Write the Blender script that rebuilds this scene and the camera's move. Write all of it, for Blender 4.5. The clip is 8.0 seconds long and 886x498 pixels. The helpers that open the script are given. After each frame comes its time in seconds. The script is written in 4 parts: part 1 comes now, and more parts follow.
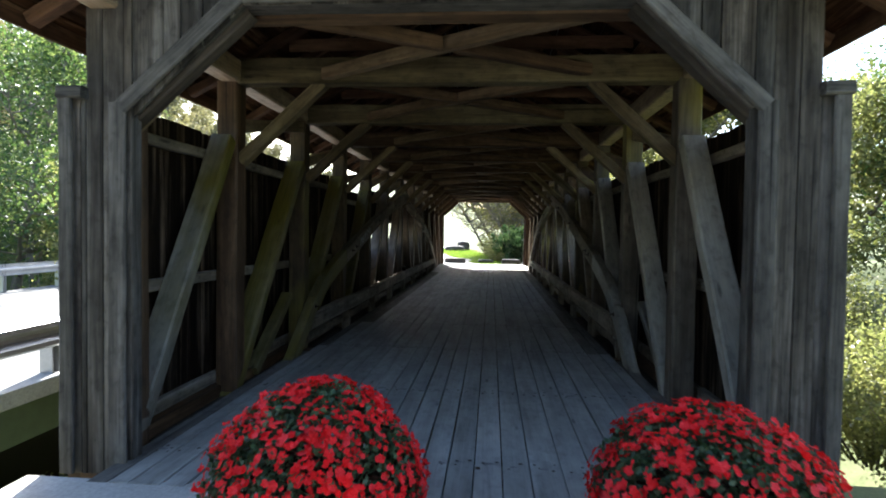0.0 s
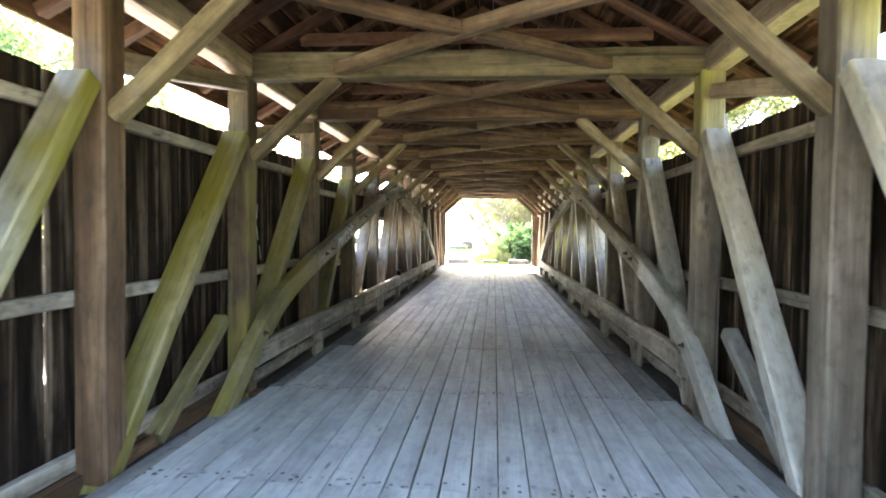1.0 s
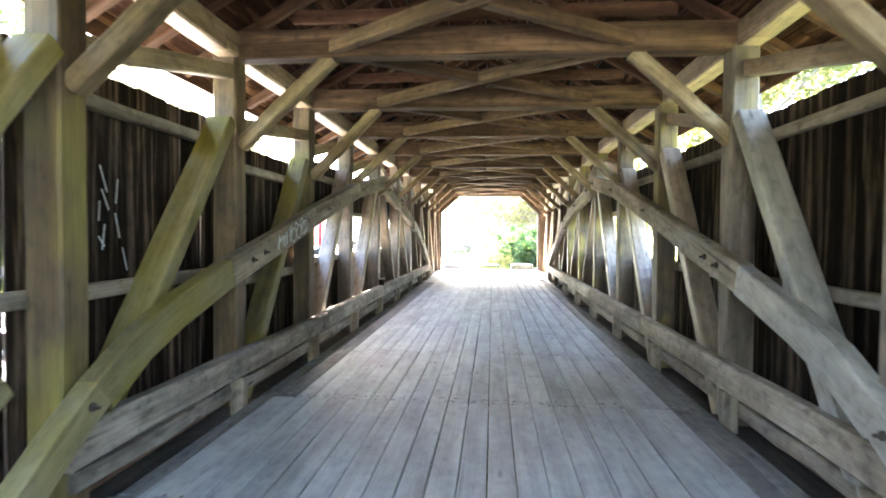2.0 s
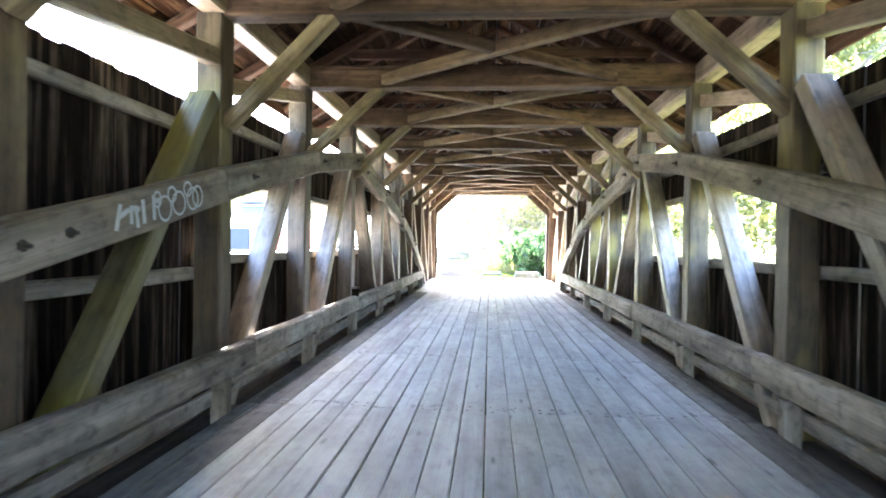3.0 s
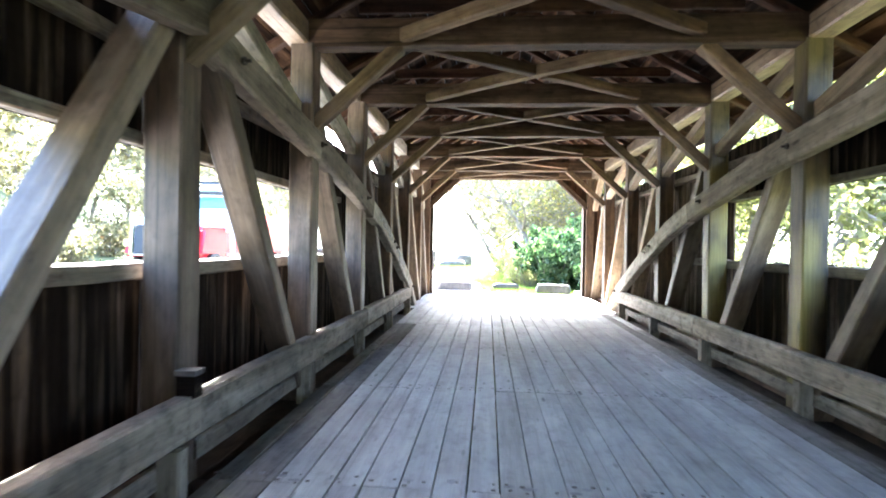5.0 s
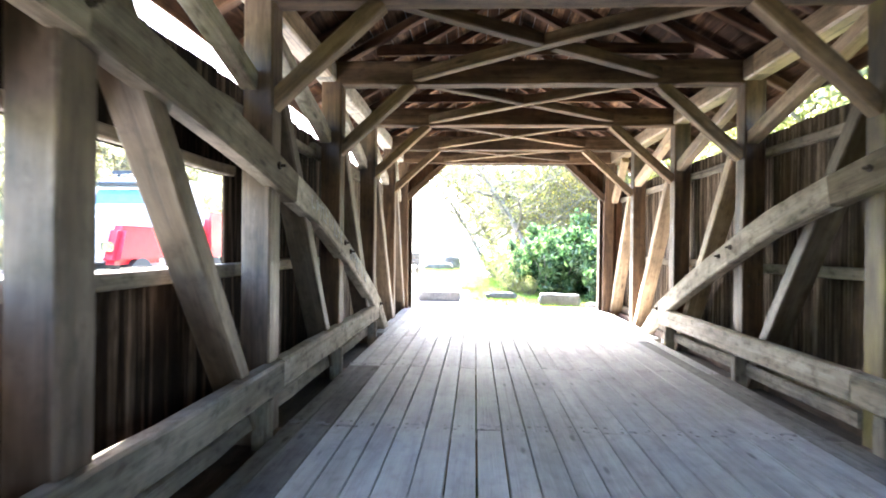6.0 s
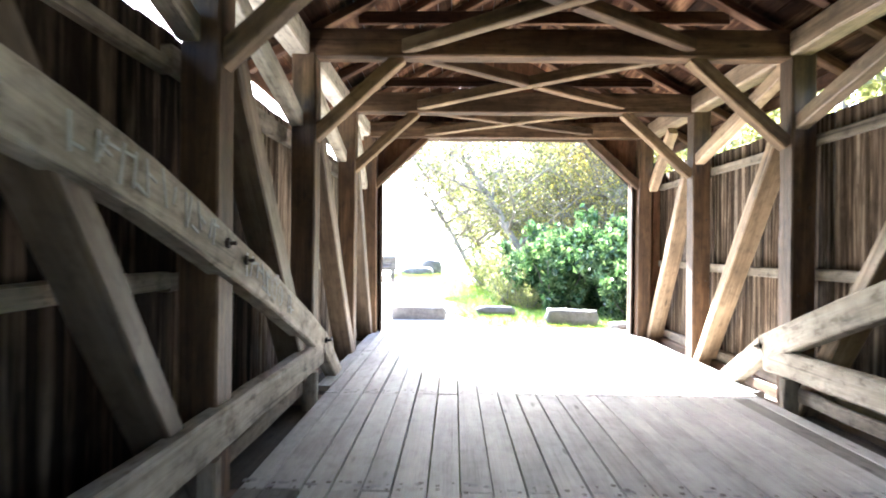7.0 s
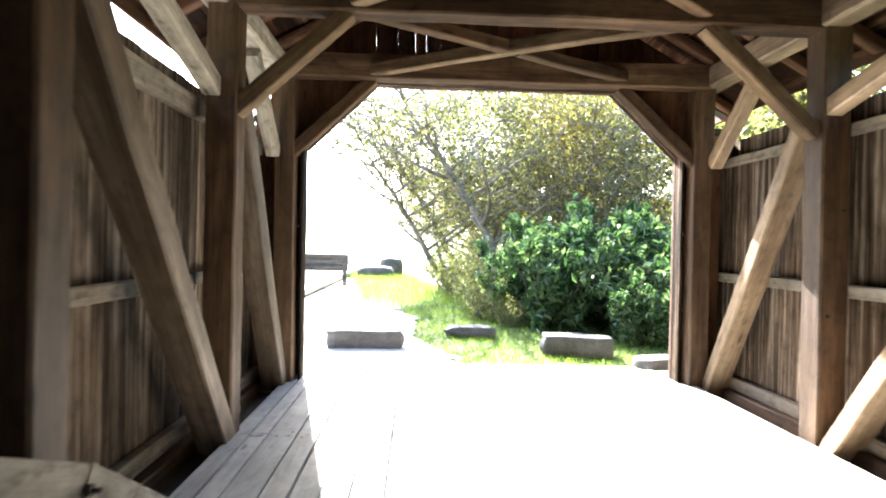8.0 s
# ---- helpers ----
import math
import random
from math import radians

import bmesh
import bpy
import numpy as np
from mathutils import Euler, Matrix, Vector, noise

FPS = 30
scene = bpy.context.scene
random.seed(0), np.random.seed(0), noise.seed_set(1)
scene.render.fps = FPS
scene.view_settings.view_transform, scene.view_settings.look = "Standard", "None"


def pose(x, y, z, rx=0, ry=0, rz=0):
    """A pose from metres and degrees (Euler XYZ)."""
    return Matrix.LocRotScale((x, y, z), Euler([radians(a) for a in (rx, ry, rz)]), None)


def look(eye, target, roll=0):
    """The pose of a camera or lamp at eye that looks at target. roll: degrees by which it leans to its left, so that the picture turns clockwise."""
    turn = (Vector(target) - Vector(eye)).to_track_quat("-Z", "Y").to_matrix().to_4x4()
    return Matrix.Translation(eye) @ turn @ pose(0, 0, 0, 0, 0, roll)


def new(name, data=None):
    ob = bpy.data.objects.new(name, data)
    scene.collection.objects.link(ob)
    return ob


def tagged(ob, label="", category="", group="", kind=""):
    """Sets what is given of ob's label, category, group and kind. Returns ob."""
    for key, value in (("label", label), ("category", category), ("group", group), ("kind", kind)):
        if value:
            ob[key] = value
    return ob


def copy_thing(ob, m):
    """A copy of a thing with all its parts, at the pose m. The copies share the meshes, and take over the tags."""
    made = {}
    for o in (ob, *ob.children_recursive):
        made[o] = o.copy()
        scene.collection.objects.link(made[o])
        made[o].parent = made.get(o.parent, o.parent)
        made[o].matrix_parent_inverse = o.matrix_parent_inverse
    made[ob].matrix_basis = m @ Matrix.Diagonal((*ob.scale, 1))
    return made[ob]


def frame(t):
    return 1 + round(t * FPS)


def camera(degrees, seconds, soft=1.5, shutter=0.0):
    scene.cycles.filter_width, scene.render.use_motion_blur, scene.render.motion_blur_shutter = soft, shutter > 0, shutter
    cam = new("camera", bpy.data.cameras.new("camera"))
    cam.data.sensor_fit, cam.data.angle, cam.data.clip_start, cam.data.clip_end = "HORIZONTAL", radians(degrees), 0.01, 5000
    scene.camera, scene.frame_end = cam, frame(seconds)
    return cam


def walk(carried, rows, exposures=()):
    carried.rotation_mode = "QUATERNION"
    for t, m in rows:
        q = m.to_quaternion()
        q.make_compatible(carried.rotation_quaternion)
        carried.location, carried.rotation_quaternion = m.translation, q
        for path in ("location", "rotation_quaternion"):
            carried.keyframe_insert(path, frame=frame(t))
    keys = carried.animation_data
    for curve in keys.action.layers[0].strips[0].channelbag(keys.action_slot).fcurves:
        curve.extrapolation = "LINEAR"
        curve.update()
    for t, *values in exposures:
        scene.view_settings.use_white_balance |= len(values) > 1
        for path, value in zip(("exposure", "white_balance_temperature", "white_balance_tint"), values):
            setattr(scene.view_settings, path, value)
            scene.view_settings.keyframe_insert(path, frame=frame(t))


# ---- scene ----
cam = camera(76.1, 8.0, soft=1.8, shutter=0.25)
PATH = [
    (0, (0.428, -0.567, 1.784), (0.259, 1.425, 1.722), 0.9),
    (0.5, (0.333, 0.553, 1.78), (0.164, 2.544, 1.713), 0.8),
    (1, (0.273, 1.863, 1.766), (0.094, 3.854, 1.7), 0.7),
    (1.5, (0.217, 3.226, 1.748), (0.041, 5.217, 1.683), 0.5),
    (1.7, (0.184, 3.8, 1.727), (0.011, 5.791, 1.665), 0.4),
    (2.8, (0.015, 7.134, 1.466), (-0.159, 9.126, 1.441), 0.7),
    (3, (-0.063, 7.711, 1.441), (-0.226, 9.704, 1.419), 1.0),
    (3.5, (-0.167, 9.184, 1.411), (-0.33, 11.177, 1.397), 1.0),
    (4, (-0.283, 10.728, 1.397), (-0.45, 12.721, 1.385), 1.1),
    (4.5, (-0.44, 12.293, 1.417), (-0.605, 14.286, 1.405), 1.2),
    (4.7, (-0.507, 12.936, 1.417), (-0.671, 14.929, 1.406), 1.1),
    (5.8, (-0.63, 16.564, 1.479), (-0.755, 18.56, 1.463), 0.8),
    (6, (-0.686, 17.295, 1.453), (-0.8, 19.292, 1.445), 0.7),
    (6.5, (-0.8, 18.988, 1.449), (-0.902, 20.985, 1.448), 0.6),
    (6.7, (-0.843, 19.652, 1.423), (-0.931, 21.65, 1.442), 0.4),
    (7, (-0.913, 20.692, 1.461), (-0.952, 22.692, 1.463), 0.6),
    (7.5, (-0.949, 22.428, 1.525), (-0.912, 24.428, 1.52), 0.8),
    (8, (-0.886, 24.16, 1.555), (-0.796, 26.158, 1.543), 1.2),
]

EXPOSURES = [(0.0, 2.38, 6150, 8), (0.3, 3.9, 5950, 9), (0.5, 4.65, 6000, 11), (0.7, 5.15, 6250, 11), (1.0, 5.6, 6750, 11), (1.7, 6.22, 6600, 12), (3.0, 6.32, 5750, 12), (4.5, 5.52, 5600, 12), (6.0, 5.5, 5850, 12), (7.0, 5.15, 5850, 12), (7.5, 4.75, 6050, 11), (8.0, 3.92, 6150, 9)]
walk(cam, [(t, look(eye, target, roll)) for t, eye, target, roll in PATH], EXPOSURES)

# ---- sky and sun ----
SUN_AWAY = Vector((-0.237, 1.0, 0.777)).normalized()
world = bpy.data.worlds.new("world")
scene.world = world
world.use_nodes = True
wn = world.node_tree
sky = wn.nodes.new("ShaderNodeTexSky")
sky.sky_type = "NISHITA"
sky.sun_disc = False
sky.sun_elevation = math.asin(SUN_AWAY.z)
sky.sun_rotation = math.atan2(SUN_AWAY.x, SUN_AWAY.y)
sky.air_density, sky.dust_density = 1.0, 2.0
wn.links.new(sky.outputs[0], wn.nodes["Background"].inputs[0])
wn.nodes["Background"].inputs[1].default_value = 0.11
sun = new("sun", bpy.data.lights.new("sun", "SUN"))
sun.data.energy, sun.data.angle, sun.data.color = 5.0, radians(0.55), (1.0, 0.955, 0.88)
sun.matrix_basis = look((0, 0, 30), tuple(Vector((0, 0, 30)) - SUN_AWAY))


# ---- materials ----
def nodes_of(name):
    m = bpy.data.materials.new(name)
    m.use_nodes = True
    t = m.node_tree
    return m, t, t.nodes["Principled BSDF"]


def node(t, kind, **values):
    n = t.nodes.new(kind)
    for k, v in values.items():
        n.inputs[k].default_value = v
    return n


def ramp(t, source, stops):
    r = t.nodes.new("ShaderNodeValToRGB")
    e = r.color_ramp.elements
    while len(e) < len(stops):
        e.new(0.5)
    for el, (p, c) in zip(e, stops):
        el.position = p
        el.color = (*c, 1) if len(c) == 3 else c
    t.links.new(source, r.inputs[0])
    return r


def mix(t, kind, fac, a, b):
    n = t.nodes.new("ShaderNodeMix")
    n.data_type = "RGBA"
    n.blend_type = kind
    for sock, v in ((n.inputs[0], fac), (n.inputs[6], a), (n.inputs[7], b)):
        if isinstance(v, (int, float)):
            sock.default_value = v
        elif isinstance(v, tuple):
            sock.default_value = (*v, 1)
        else:
            t.links.new(v, sock)
    return n.outputs[2]


def scaled(c, k):
    return tuple(min(1, v * k) for v in c)


def wood(name, dark, mid, light, axis=0, rough=0.85, grain=1.0, stain=None, stain_from=0.55, island=False, knots=True, vary=0.5, contrast=0.5, across=4.0, spread=0.22, crack=0.8, blots=0.6, spec=0.25, stain_reach=None, mottle=0.7):
    """Weathered sawn wood; the grain runs along the given local axis."""
    m, t, p = nodes_of(name)
    co = t.nodes.new("ShaderNodeTexCoord")
    info = t.nodes.new("ShaderNodeNewGeometry" if island else "ShaderNodeObjectInfo")
    rnd = info.outputs["Random Per Island"] if island else info.outputs["Random"]
    off = t.nodes.new("ShaderNodeVectorMath")
    off.operation = "SCALE"
    off.inputs[0].default_value = (31.0, 57.0, 43.0)
    t.links.new(rnd, off.inputs["Scale"])
    add = t.nodes.new("ShaderNodeVectorMath")
    add.operation = "ADD"
    t.links.new(co.outputs["Object"], add.inputs[0])
    t.links.new(off.outputs[0], add.inputs[1])

    def streak(along, across, scale, detail=5.0, dist=0.0):
        mp = t.nodes.new("ShaderNodeMapping")
        s = [across] * 3
        s[axis] = along
        mp.inputs["Scale"].default_value = s
        t.links.new(add.outputs[0], mp.inputs[0])
        n = node(t, "ShaderNodeTexNoise", Scale=scale, Detail=detail, Roughness=0.6, Distortion=dist)
        t.links.new(mp.outputs[0], n.inputs["Vector"])
        return n.outputs["Fac"]

    broad = streak(0.35, across, 1.6, 4.0, 0.4)
    fine = streak(1.2, 42.0, 1.5 * grain, 6.0, 0.25)
    blot = streak(1.0, 1.0, 1.3, 5.0)
    col = ramp(t, broad, [(0.5 - spread, dark), (0.5, mid), (0.5 + spread, light)]).outputs[0]
    g = ramp(t, fine, [(0.25, (0.35,) * 3), (0.5, (0.9,) * 3), (0.8, (1.25,) * 3)]).outputs[0]
    col = mix(t, "MULTIPLY", contrast, col, g)
    split = ramp(t, streak(0.22, 17.0, 1.0, 2.0, 0.6), [(0.27, (0.25,) * 3), (0.34, (1.0,) * 3)]).outputs[0]
    col = mix(t, "MULTIPLY", crack, col, split)
    b = ramp(t, blot, [(0.3, (0.55,) * 3), (0.6, (1.08,) * 3)]).outputs[0]
    col = mix(t, "MULTIPLY", blots, col, b)
    dirt = streak(1.0, 1.7, 7.5, 7.0, 0.3)
    col = mix(t, "MULTIPLY", mottle, col, ramp(t, dirt, [(0.34, (0.52, 0.5, 0.48)), (0.47, (0.92,) * 3), (0.68, (1.16, 1.14, 1.1))]).outputs[0])
    r = ramp(t, rnd, [(0.0, (1 - vary * 0.55,) * 3), (0.5, (1.0,) * 3), (1.0, (1 + vary * 0.3, 1 + vary * 0.24, 1 + vary * 0.18))]).outputs[0]
    col = mix(t, "MULTIPLY", 1.0, col, r)
    if stain:
        s = ramp(t, streak(0.6, 1.2, 0.9, 3.0), [(stain_from, (0, 0, 0)), (stain_from + 0.15, (1, 1, 1))]).outputs[0]
        if stain_reach:
            sep = t.nodes.new("ShaderNodeSeparateXYZ")
            t.links.new(co.outputs["Object"], sep.inputs[0])
            far = node(t, "ShaderNodeMapRange")
            far.inputs["From Min"].default_value, far.inputs["From Max"].default_value = stain_reach
            t.links.new(sep.outputs[axis], far.inputs["Value"])
            s = mix(t, "MULTIPLY", 1.0, s, far.outputs[0])
        col = mix(t, "MIX", s, col, mix(t, "MULTIPLY", 0.8, stain, g))
    if knots:
        mp = t.nodes.new("ShaderNodeMapping")
        s = [5.0] * 3
        s[axis] = 1.3
        mp.inputs["Scale"].default_value = s
        t.links.new(add.outputs[0], mp.inputs[0])
        v = node(t, "ShaderNodeTexVoronoi", Scale=1.0)
        t.links.new(mp.outputs[0], v.inputs["Vector"])
        k = ramp(t, v.outputs["Distance"], [(0.05, (0.3,) * 3), (0.12, (1,) * 3)]).outputs[0]
        col = mix(t, "MULTIPLY", 0.8, col, k)
    t.links.new(col, p.inputs["Base Color"])
    p.inputs["Roughness"].default_value = rough
    p.inputs["Specular IOR Level"].default_value = spec
    bump = node(t, "ShaderNodeBump", Strength=0.55, Distance=0.006)
    t.links.new(fine, bump.inputs["Height"])
    bump2 = node(t, "ShaderNodeBump", Strength=0.4, Distance=0.02)
    t.links.new(broad, bump2.inputs["Height"])
    t.links.new(bump.outputs[0], bump2.inputs["Normal"])
    bump3 = node(t, "ShaderNodeBump", Strength=0.35, Distance=0.012)
    t.links.new(dirt, bump3.inputs["Height"])
    t.links.new(bump2.outputs[0], bump3.inputs["Normal"])
    t.links.new(bump3.outputs[0], p.inputs["Normal"])
    return m


def surface(name, stops, scale=3.0, rough=0.8, bump=0.3, bump_scale=40.0, dist=0.01, fine=0.5, metal=0.0, spec=0.5):
    """Noise-mottled surface at two scales."""
    m, t, p = nodes_of(name)
    co = t.nodes.new("ShaderNodeTexCoord")
    a = node(t, "ShaderNodeTexNoise", Scale=scale, Detail=6.0, Roughness=0.6)
    b = node(t, "ShaderNodeTexNoise", Scale=bump_scale, Detail=5.0, Roughness=0.65)
    for n in (a, b):
        t.links.new(co.outputs["Object"], n.inputs["Vector"])
    col = ramp(t, a.outputs["Fac"], stops).outputs[0]
    g = ramp(t, b.outputs["Fac"], [(0.3, (0.5,) * 3), (0.7, (1.3,) * 3)]).outputs[0]
    col = mix(t, "MULTIPLY", fine, col, g)
    t.links.new(col, p.inputs["Base Color"])
    p.inputs["Roughness"].default_value, p.inputs["Metallic"].default_value = rough, metal
    p.inputs["Specular IOR Level"].default_value = spec
    bp = node(t, "ShaderNodeBump", Strength=bump, Distance=dist)
    t.links.new(b.outputs["Fac"], bp.inputs["Height"])
    t.links.new(bp.outputs[0], p.inputs["Normal"])
    return m


def leafy(name, a, b, c, through_light=0.35, rough=0.5):
    """Leaves, each with its own shade, that let some light through."""
    m, t, p = nodes_of(name)
    geo = t.nodes.new("ShaderNodeNewGeometry")
    col = ramp(t, geo.outputs["Random Per Island"], [(0.0, a), (0.5, b), (1.0, c)]).outputs[0]
    co = t.nodes.new("ShaderNodeTexCoord")
    n = node(t, "ShaderNodeTexNoise", Scale=0.7, Detail=3.0)
    t.links.new(co.outputs["Object"], n.inputs["Vector"])
    sh = ramp(t, n.outputs["Fac"], [(0.35, (0.65, 0.7, 0.65)), (0.65, (1.3, 1.2, 1.0))]).outputs[0]
    col = mix(t, "MULTIPLY", 0.8, col, sh)
    t.links.new(col, p.inputs["Base Color"])
    p.inputs["Roughness"].default_value = rough
    tr = t.nodes.new("ShaderNodeBsdfTranslucent")
    t.links.new(mix(t, "MULTIPLY", 1.0, col, (1.4, 1.45, 0.98)), tr.inputs[0])
    mx = t.nodes.new("ShaderNodeMixShader")
    mx.inputs[0].default_value = through_light
    t.links.new(p.outputs[0], mx.inputs[1])
    t.links.new(tr.outputs[0], mx.inputs[2])
    t.links.new(mx.outputs[0], t.nodes["Material Output"].inputs[0])
    return m


def plain(name, colour, rough=0.6, metal=0.0):
    return surface(name, [(0.3, scaled(colour, 0.85)), (0.7, scaled(colour, 1.1))], 6.0, rough, 0.1, 60.0, 0.003, 0.25, metal)


ALGAE = (0.21, 0.165, 0.03)
M_TIMBER = wood("aged_timber", (0.042, 0.022, 0.011), (0.104, 0.059, 0.031), (0.215, 0.132, 0.073), stain=ALGAE, stain_from=0.76, blots=0.9, rough=0.6, spec=0.35)
M_POST_OCHRE = wood("ochre_stained_post_timber", (0.045, 0.03, 0.016), (0.108, 0.074, 0.04), (0.20, 0.145, 0.08), stain=(0.26, 0.195, 0.045), stain_from=0.52, blots=0.95, rough=0.6, spec=0.4)
# Dusty arch, rail and plate wood, made paler to hold the exit's light.
M_LIT_DUSTY = wood("lit_dusty_timber", (0.25, 0.212, 0.162), (0.42, 0.368, 0.292), (0.56, 0.50, 0.415), contrast=0.4, crack=0.6, blots=0.9, vary=0.25, stain=(0.16, 0.13, 0.095), stain_from=0.64, mottle=0.9)
M_POST_MID = wood("window_post_timber", (0.05, 0.032, 0.02), (0.122, 0.083, 0.056), (0.23, 0.17, 0.122), stain=(0.15, 0.12, 0.05), stain_from=0.68, blots=0.95, rough=0.55, spec=0.45)
M_BRACE_MID = wood("window_brace_timber", (0.13, 0.094, 0.063), (0.255, 0.198, 0.142), (0.38, 0.312, 0.238), stain=(0.20, 0.165, 0.05), stain_from=0.70, blots=0.9, contrast=0.35, crack=0.5, rough=0.5, spec=0.5)
M_POST_GREY = wood("grey_post_timber", (0.07, 0.053, 0.039), (0.14, 0.111, 0.083), (0.24, 0.197, 0.152), stain=(0.25, 0.205, 0.045), stain_from=0.44, rough=0.6, spec=0.45, blots=0.95, stain_reach=(2.85, 3.25))
M_POST_MOSS = wood("mossy_post_timber", (0.042, 0.026, 0.014), (0.092, 0.06, 0.031), (0.17, 0.125, 0.06), stain=(0.17, 0.135, 0.028), stain_from=0.55, rough=0.65, spec=0.4, blots=0.9)
M_BRACE = wood("brace_timber", (0.22, 0.20, 0.17), (0.33, 0.305, 0.262), (0.43, 0.40, 0.35), stain=ALGAE, stain_from=0.70, contrast=0.28, crack=0.35, rough=0.5, spec=0.5)
M_BRACE_BROWN = wood("brown_brace_timber", (0.085, 0.055, 0.034), (0.165, 0.115, 0.073), (0.29, 0.22, 0.155), contrast=0.4, blots=0.9, crack=0.5, rough=0.6, spec=0.45)
M_BRACE_MOSS = wood("mossy_brace_timber", (0.115, 0.095, 0.04), (0.185, 0.155, 0.07), (0.28, 0.245, 0.15), stain=(0.15, 0.12, 0.016), stain_from=0.46, contrast=0.32, crack=0.4, rough=0.6, spec=0.4)
M_BRACE_HALF = wood("half_mossy_brace_timber", (0.17, 0.15, 0.115), (0.26, 0.235, 0.185), (0.36, 0.33, 0.27), stain=(0.16, 0.13, 0.018), stain_from=0.36, contrast=0.3, crack=0.4, rough=0.55, spec=0.45, stain_reach=(1.0, 2.0))
# Near-black copy of the timber; shade is put into its colour.
M_TIMBER_SHADE = wood("shaded_timber", (0.03, 0.024, 0.018), (0.055, 0.044, 0.034), (0.10, 0.08, 0.06))
M_PLATE = wood("plate_timber", (0.18, 0.12, 0.07), (0.345, 0.245, 0.152), (0.49, 0.37, 0.25), blots=0.9, rough=0.6, spec=0.4)
M_TIE = wood("tie_timber", (0.038, 0.02, 0.01), (0.088, 0.05, 0.026), (0.18, 0.11, 0.06), stain=(0.2, 0.155, 0.07), stain_from=0.72, blots=0.9, spread=0.2)
M_TIE_MOSS = wood("mossy_tie_timber", (0.06, 0.043, 0.02), (0.125, 0.094, 0.046), (0.21, 0.168, 0.088), stain=(0.2, 0.16, 0.055), stain_from=0.64, blots=0.9, spread=0.2)
M_KNEE_MOSS = wood("mossy_knee_timber", (0.075, 0.053, 0.028), (0.178, 0.13, 0.07), (0.30, 0.235, 0.14), stain=(0.22, 0.175, 0.065), stain_from=0.64, blots=0.9)
M_KNEE = wood("knee_timber", (0.08, 0.048, 0.025), (0.178, 0.115, 0.062), (0.30, 0.21, 0.125), stain=(0.22, 0.17, 0.05), stain_from=0.70, blots=0.9)
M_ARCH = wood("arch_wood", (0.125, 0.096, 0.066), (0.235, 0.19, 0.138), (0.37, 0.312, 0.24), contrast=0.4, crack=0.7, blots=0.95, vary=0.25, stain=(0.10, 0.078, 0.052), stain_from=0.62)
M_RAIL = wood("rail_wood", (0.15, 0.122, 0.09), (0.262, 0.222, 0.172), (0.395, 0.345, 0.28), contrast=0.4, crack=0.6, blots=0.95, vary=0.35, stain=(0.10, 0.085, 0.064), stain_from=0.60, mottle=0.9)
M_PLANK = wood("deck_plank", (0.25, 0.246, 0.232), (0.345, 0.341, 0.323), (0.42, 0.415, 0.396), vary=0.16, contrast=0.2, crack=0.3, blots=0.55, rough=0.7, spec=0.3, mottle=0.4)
M_PLANK_EDGE = wood("dark_edge_plank", (0.115, 0.108, 0.097), (0.175, 0.165, 0.15), (0.245, 0.233, 0.213), vary=0.3, contrast=0.3, crack=0.4)
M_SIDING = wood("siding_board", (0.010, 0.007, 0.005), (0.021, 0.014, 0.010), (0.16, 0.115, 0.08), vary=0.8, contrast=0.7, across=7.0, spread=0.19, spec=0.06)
# Two paler copies of the siding, with bounced exit light put into the colour.
M_SIDING_LIT_TAN = wood("lit_tan_siding_board", (0.03, 0.02, 0.013), (0.12, 0.086, 0.06), (0.37, 0.30, 0.225), vary=0.7, contrast=1.0, across=11.0, spread=0.17, spec=0.06)
M_SIDING_LIT_PALE = wood("lit_pale_siding_board", (0.045, 0.032, 0.022), (0.17, 0.125, 0.09), (0.42, 0.345, 0.265), vary=0.7, contrast=0.9, across=11.0, spread=0.18, spec=0.06)
M_FACADE = wood("facade_board", (0.034, 0.027, 0.021), (0.10, 0.086, 0.071), (0.235, 0.21, 0.18), vary=0.9, contrast=1.0, across=5.0, spread=0.20, crack=1.0, blots=0.9, mottle=0.8)
M_TRIM = wood("weathered_trim", (0.06, 0.052, 0.044), (0.12, 0.107, 0.092), (0.215, 0.196, 0.172), vary=0.4, contrast=0.9, across=5.0, spread=0.20, blots=0.9, crack=1.0, mottle=0.8)
M_ROOF = wood("roof_board", (0.016, 0.007, 0.004), (0.05, 0.022, 0.012), (0.26, 0.15, 0.085), axis=1, island=True, vary=1.3, spec=0.08)
M_RAFTER = wood("rafter_wood", (0.045, 0.021, 0.012), (0.108, 0.052, 0.028), (0.23, 0.13, 0.075))
M_EXIT = wood("red_brown_board", (0.08, 0.036, 0.018), (0.16, 0.076, 0.04), (0.25, 0.135, 0.078), vary=0.6)
M_SHEET = plain("roof_sheet", (0.20, 0.20, 0.21), 0.5, 0.6)
M_IRON = plain("rusty_iron", (0.06, 0.045, 0.035), 0.6, 0.5)
M_STAIN = surface("rust_stained_wood", [(0.3, (0.13, 0.125, 0.125)), (0.7, (0.25, 0.25, 0.255))], 9.0, 0.8)
M_CONCRETE = surface("concrete", [(0.3, (0.34, 0.33, 0.31)), (0.7, (0.50, 0.49, 0.46))], 1.2, 0.85)
M_ASPHALT = surface("asphalt", [(0.3, (0.14, 0.139, 0.135)), (0.7, (0.21, 0.208, 0.20))], 0.6, 0.9, 0.4, 120.0)
M_GRAVEL = surface("gravel", [(0.3, (0.40, 0.37, 0.32)), (0.7, (0.55, 0.52, 0.46))], 0.8, 0.95, 0.5, 60.0)
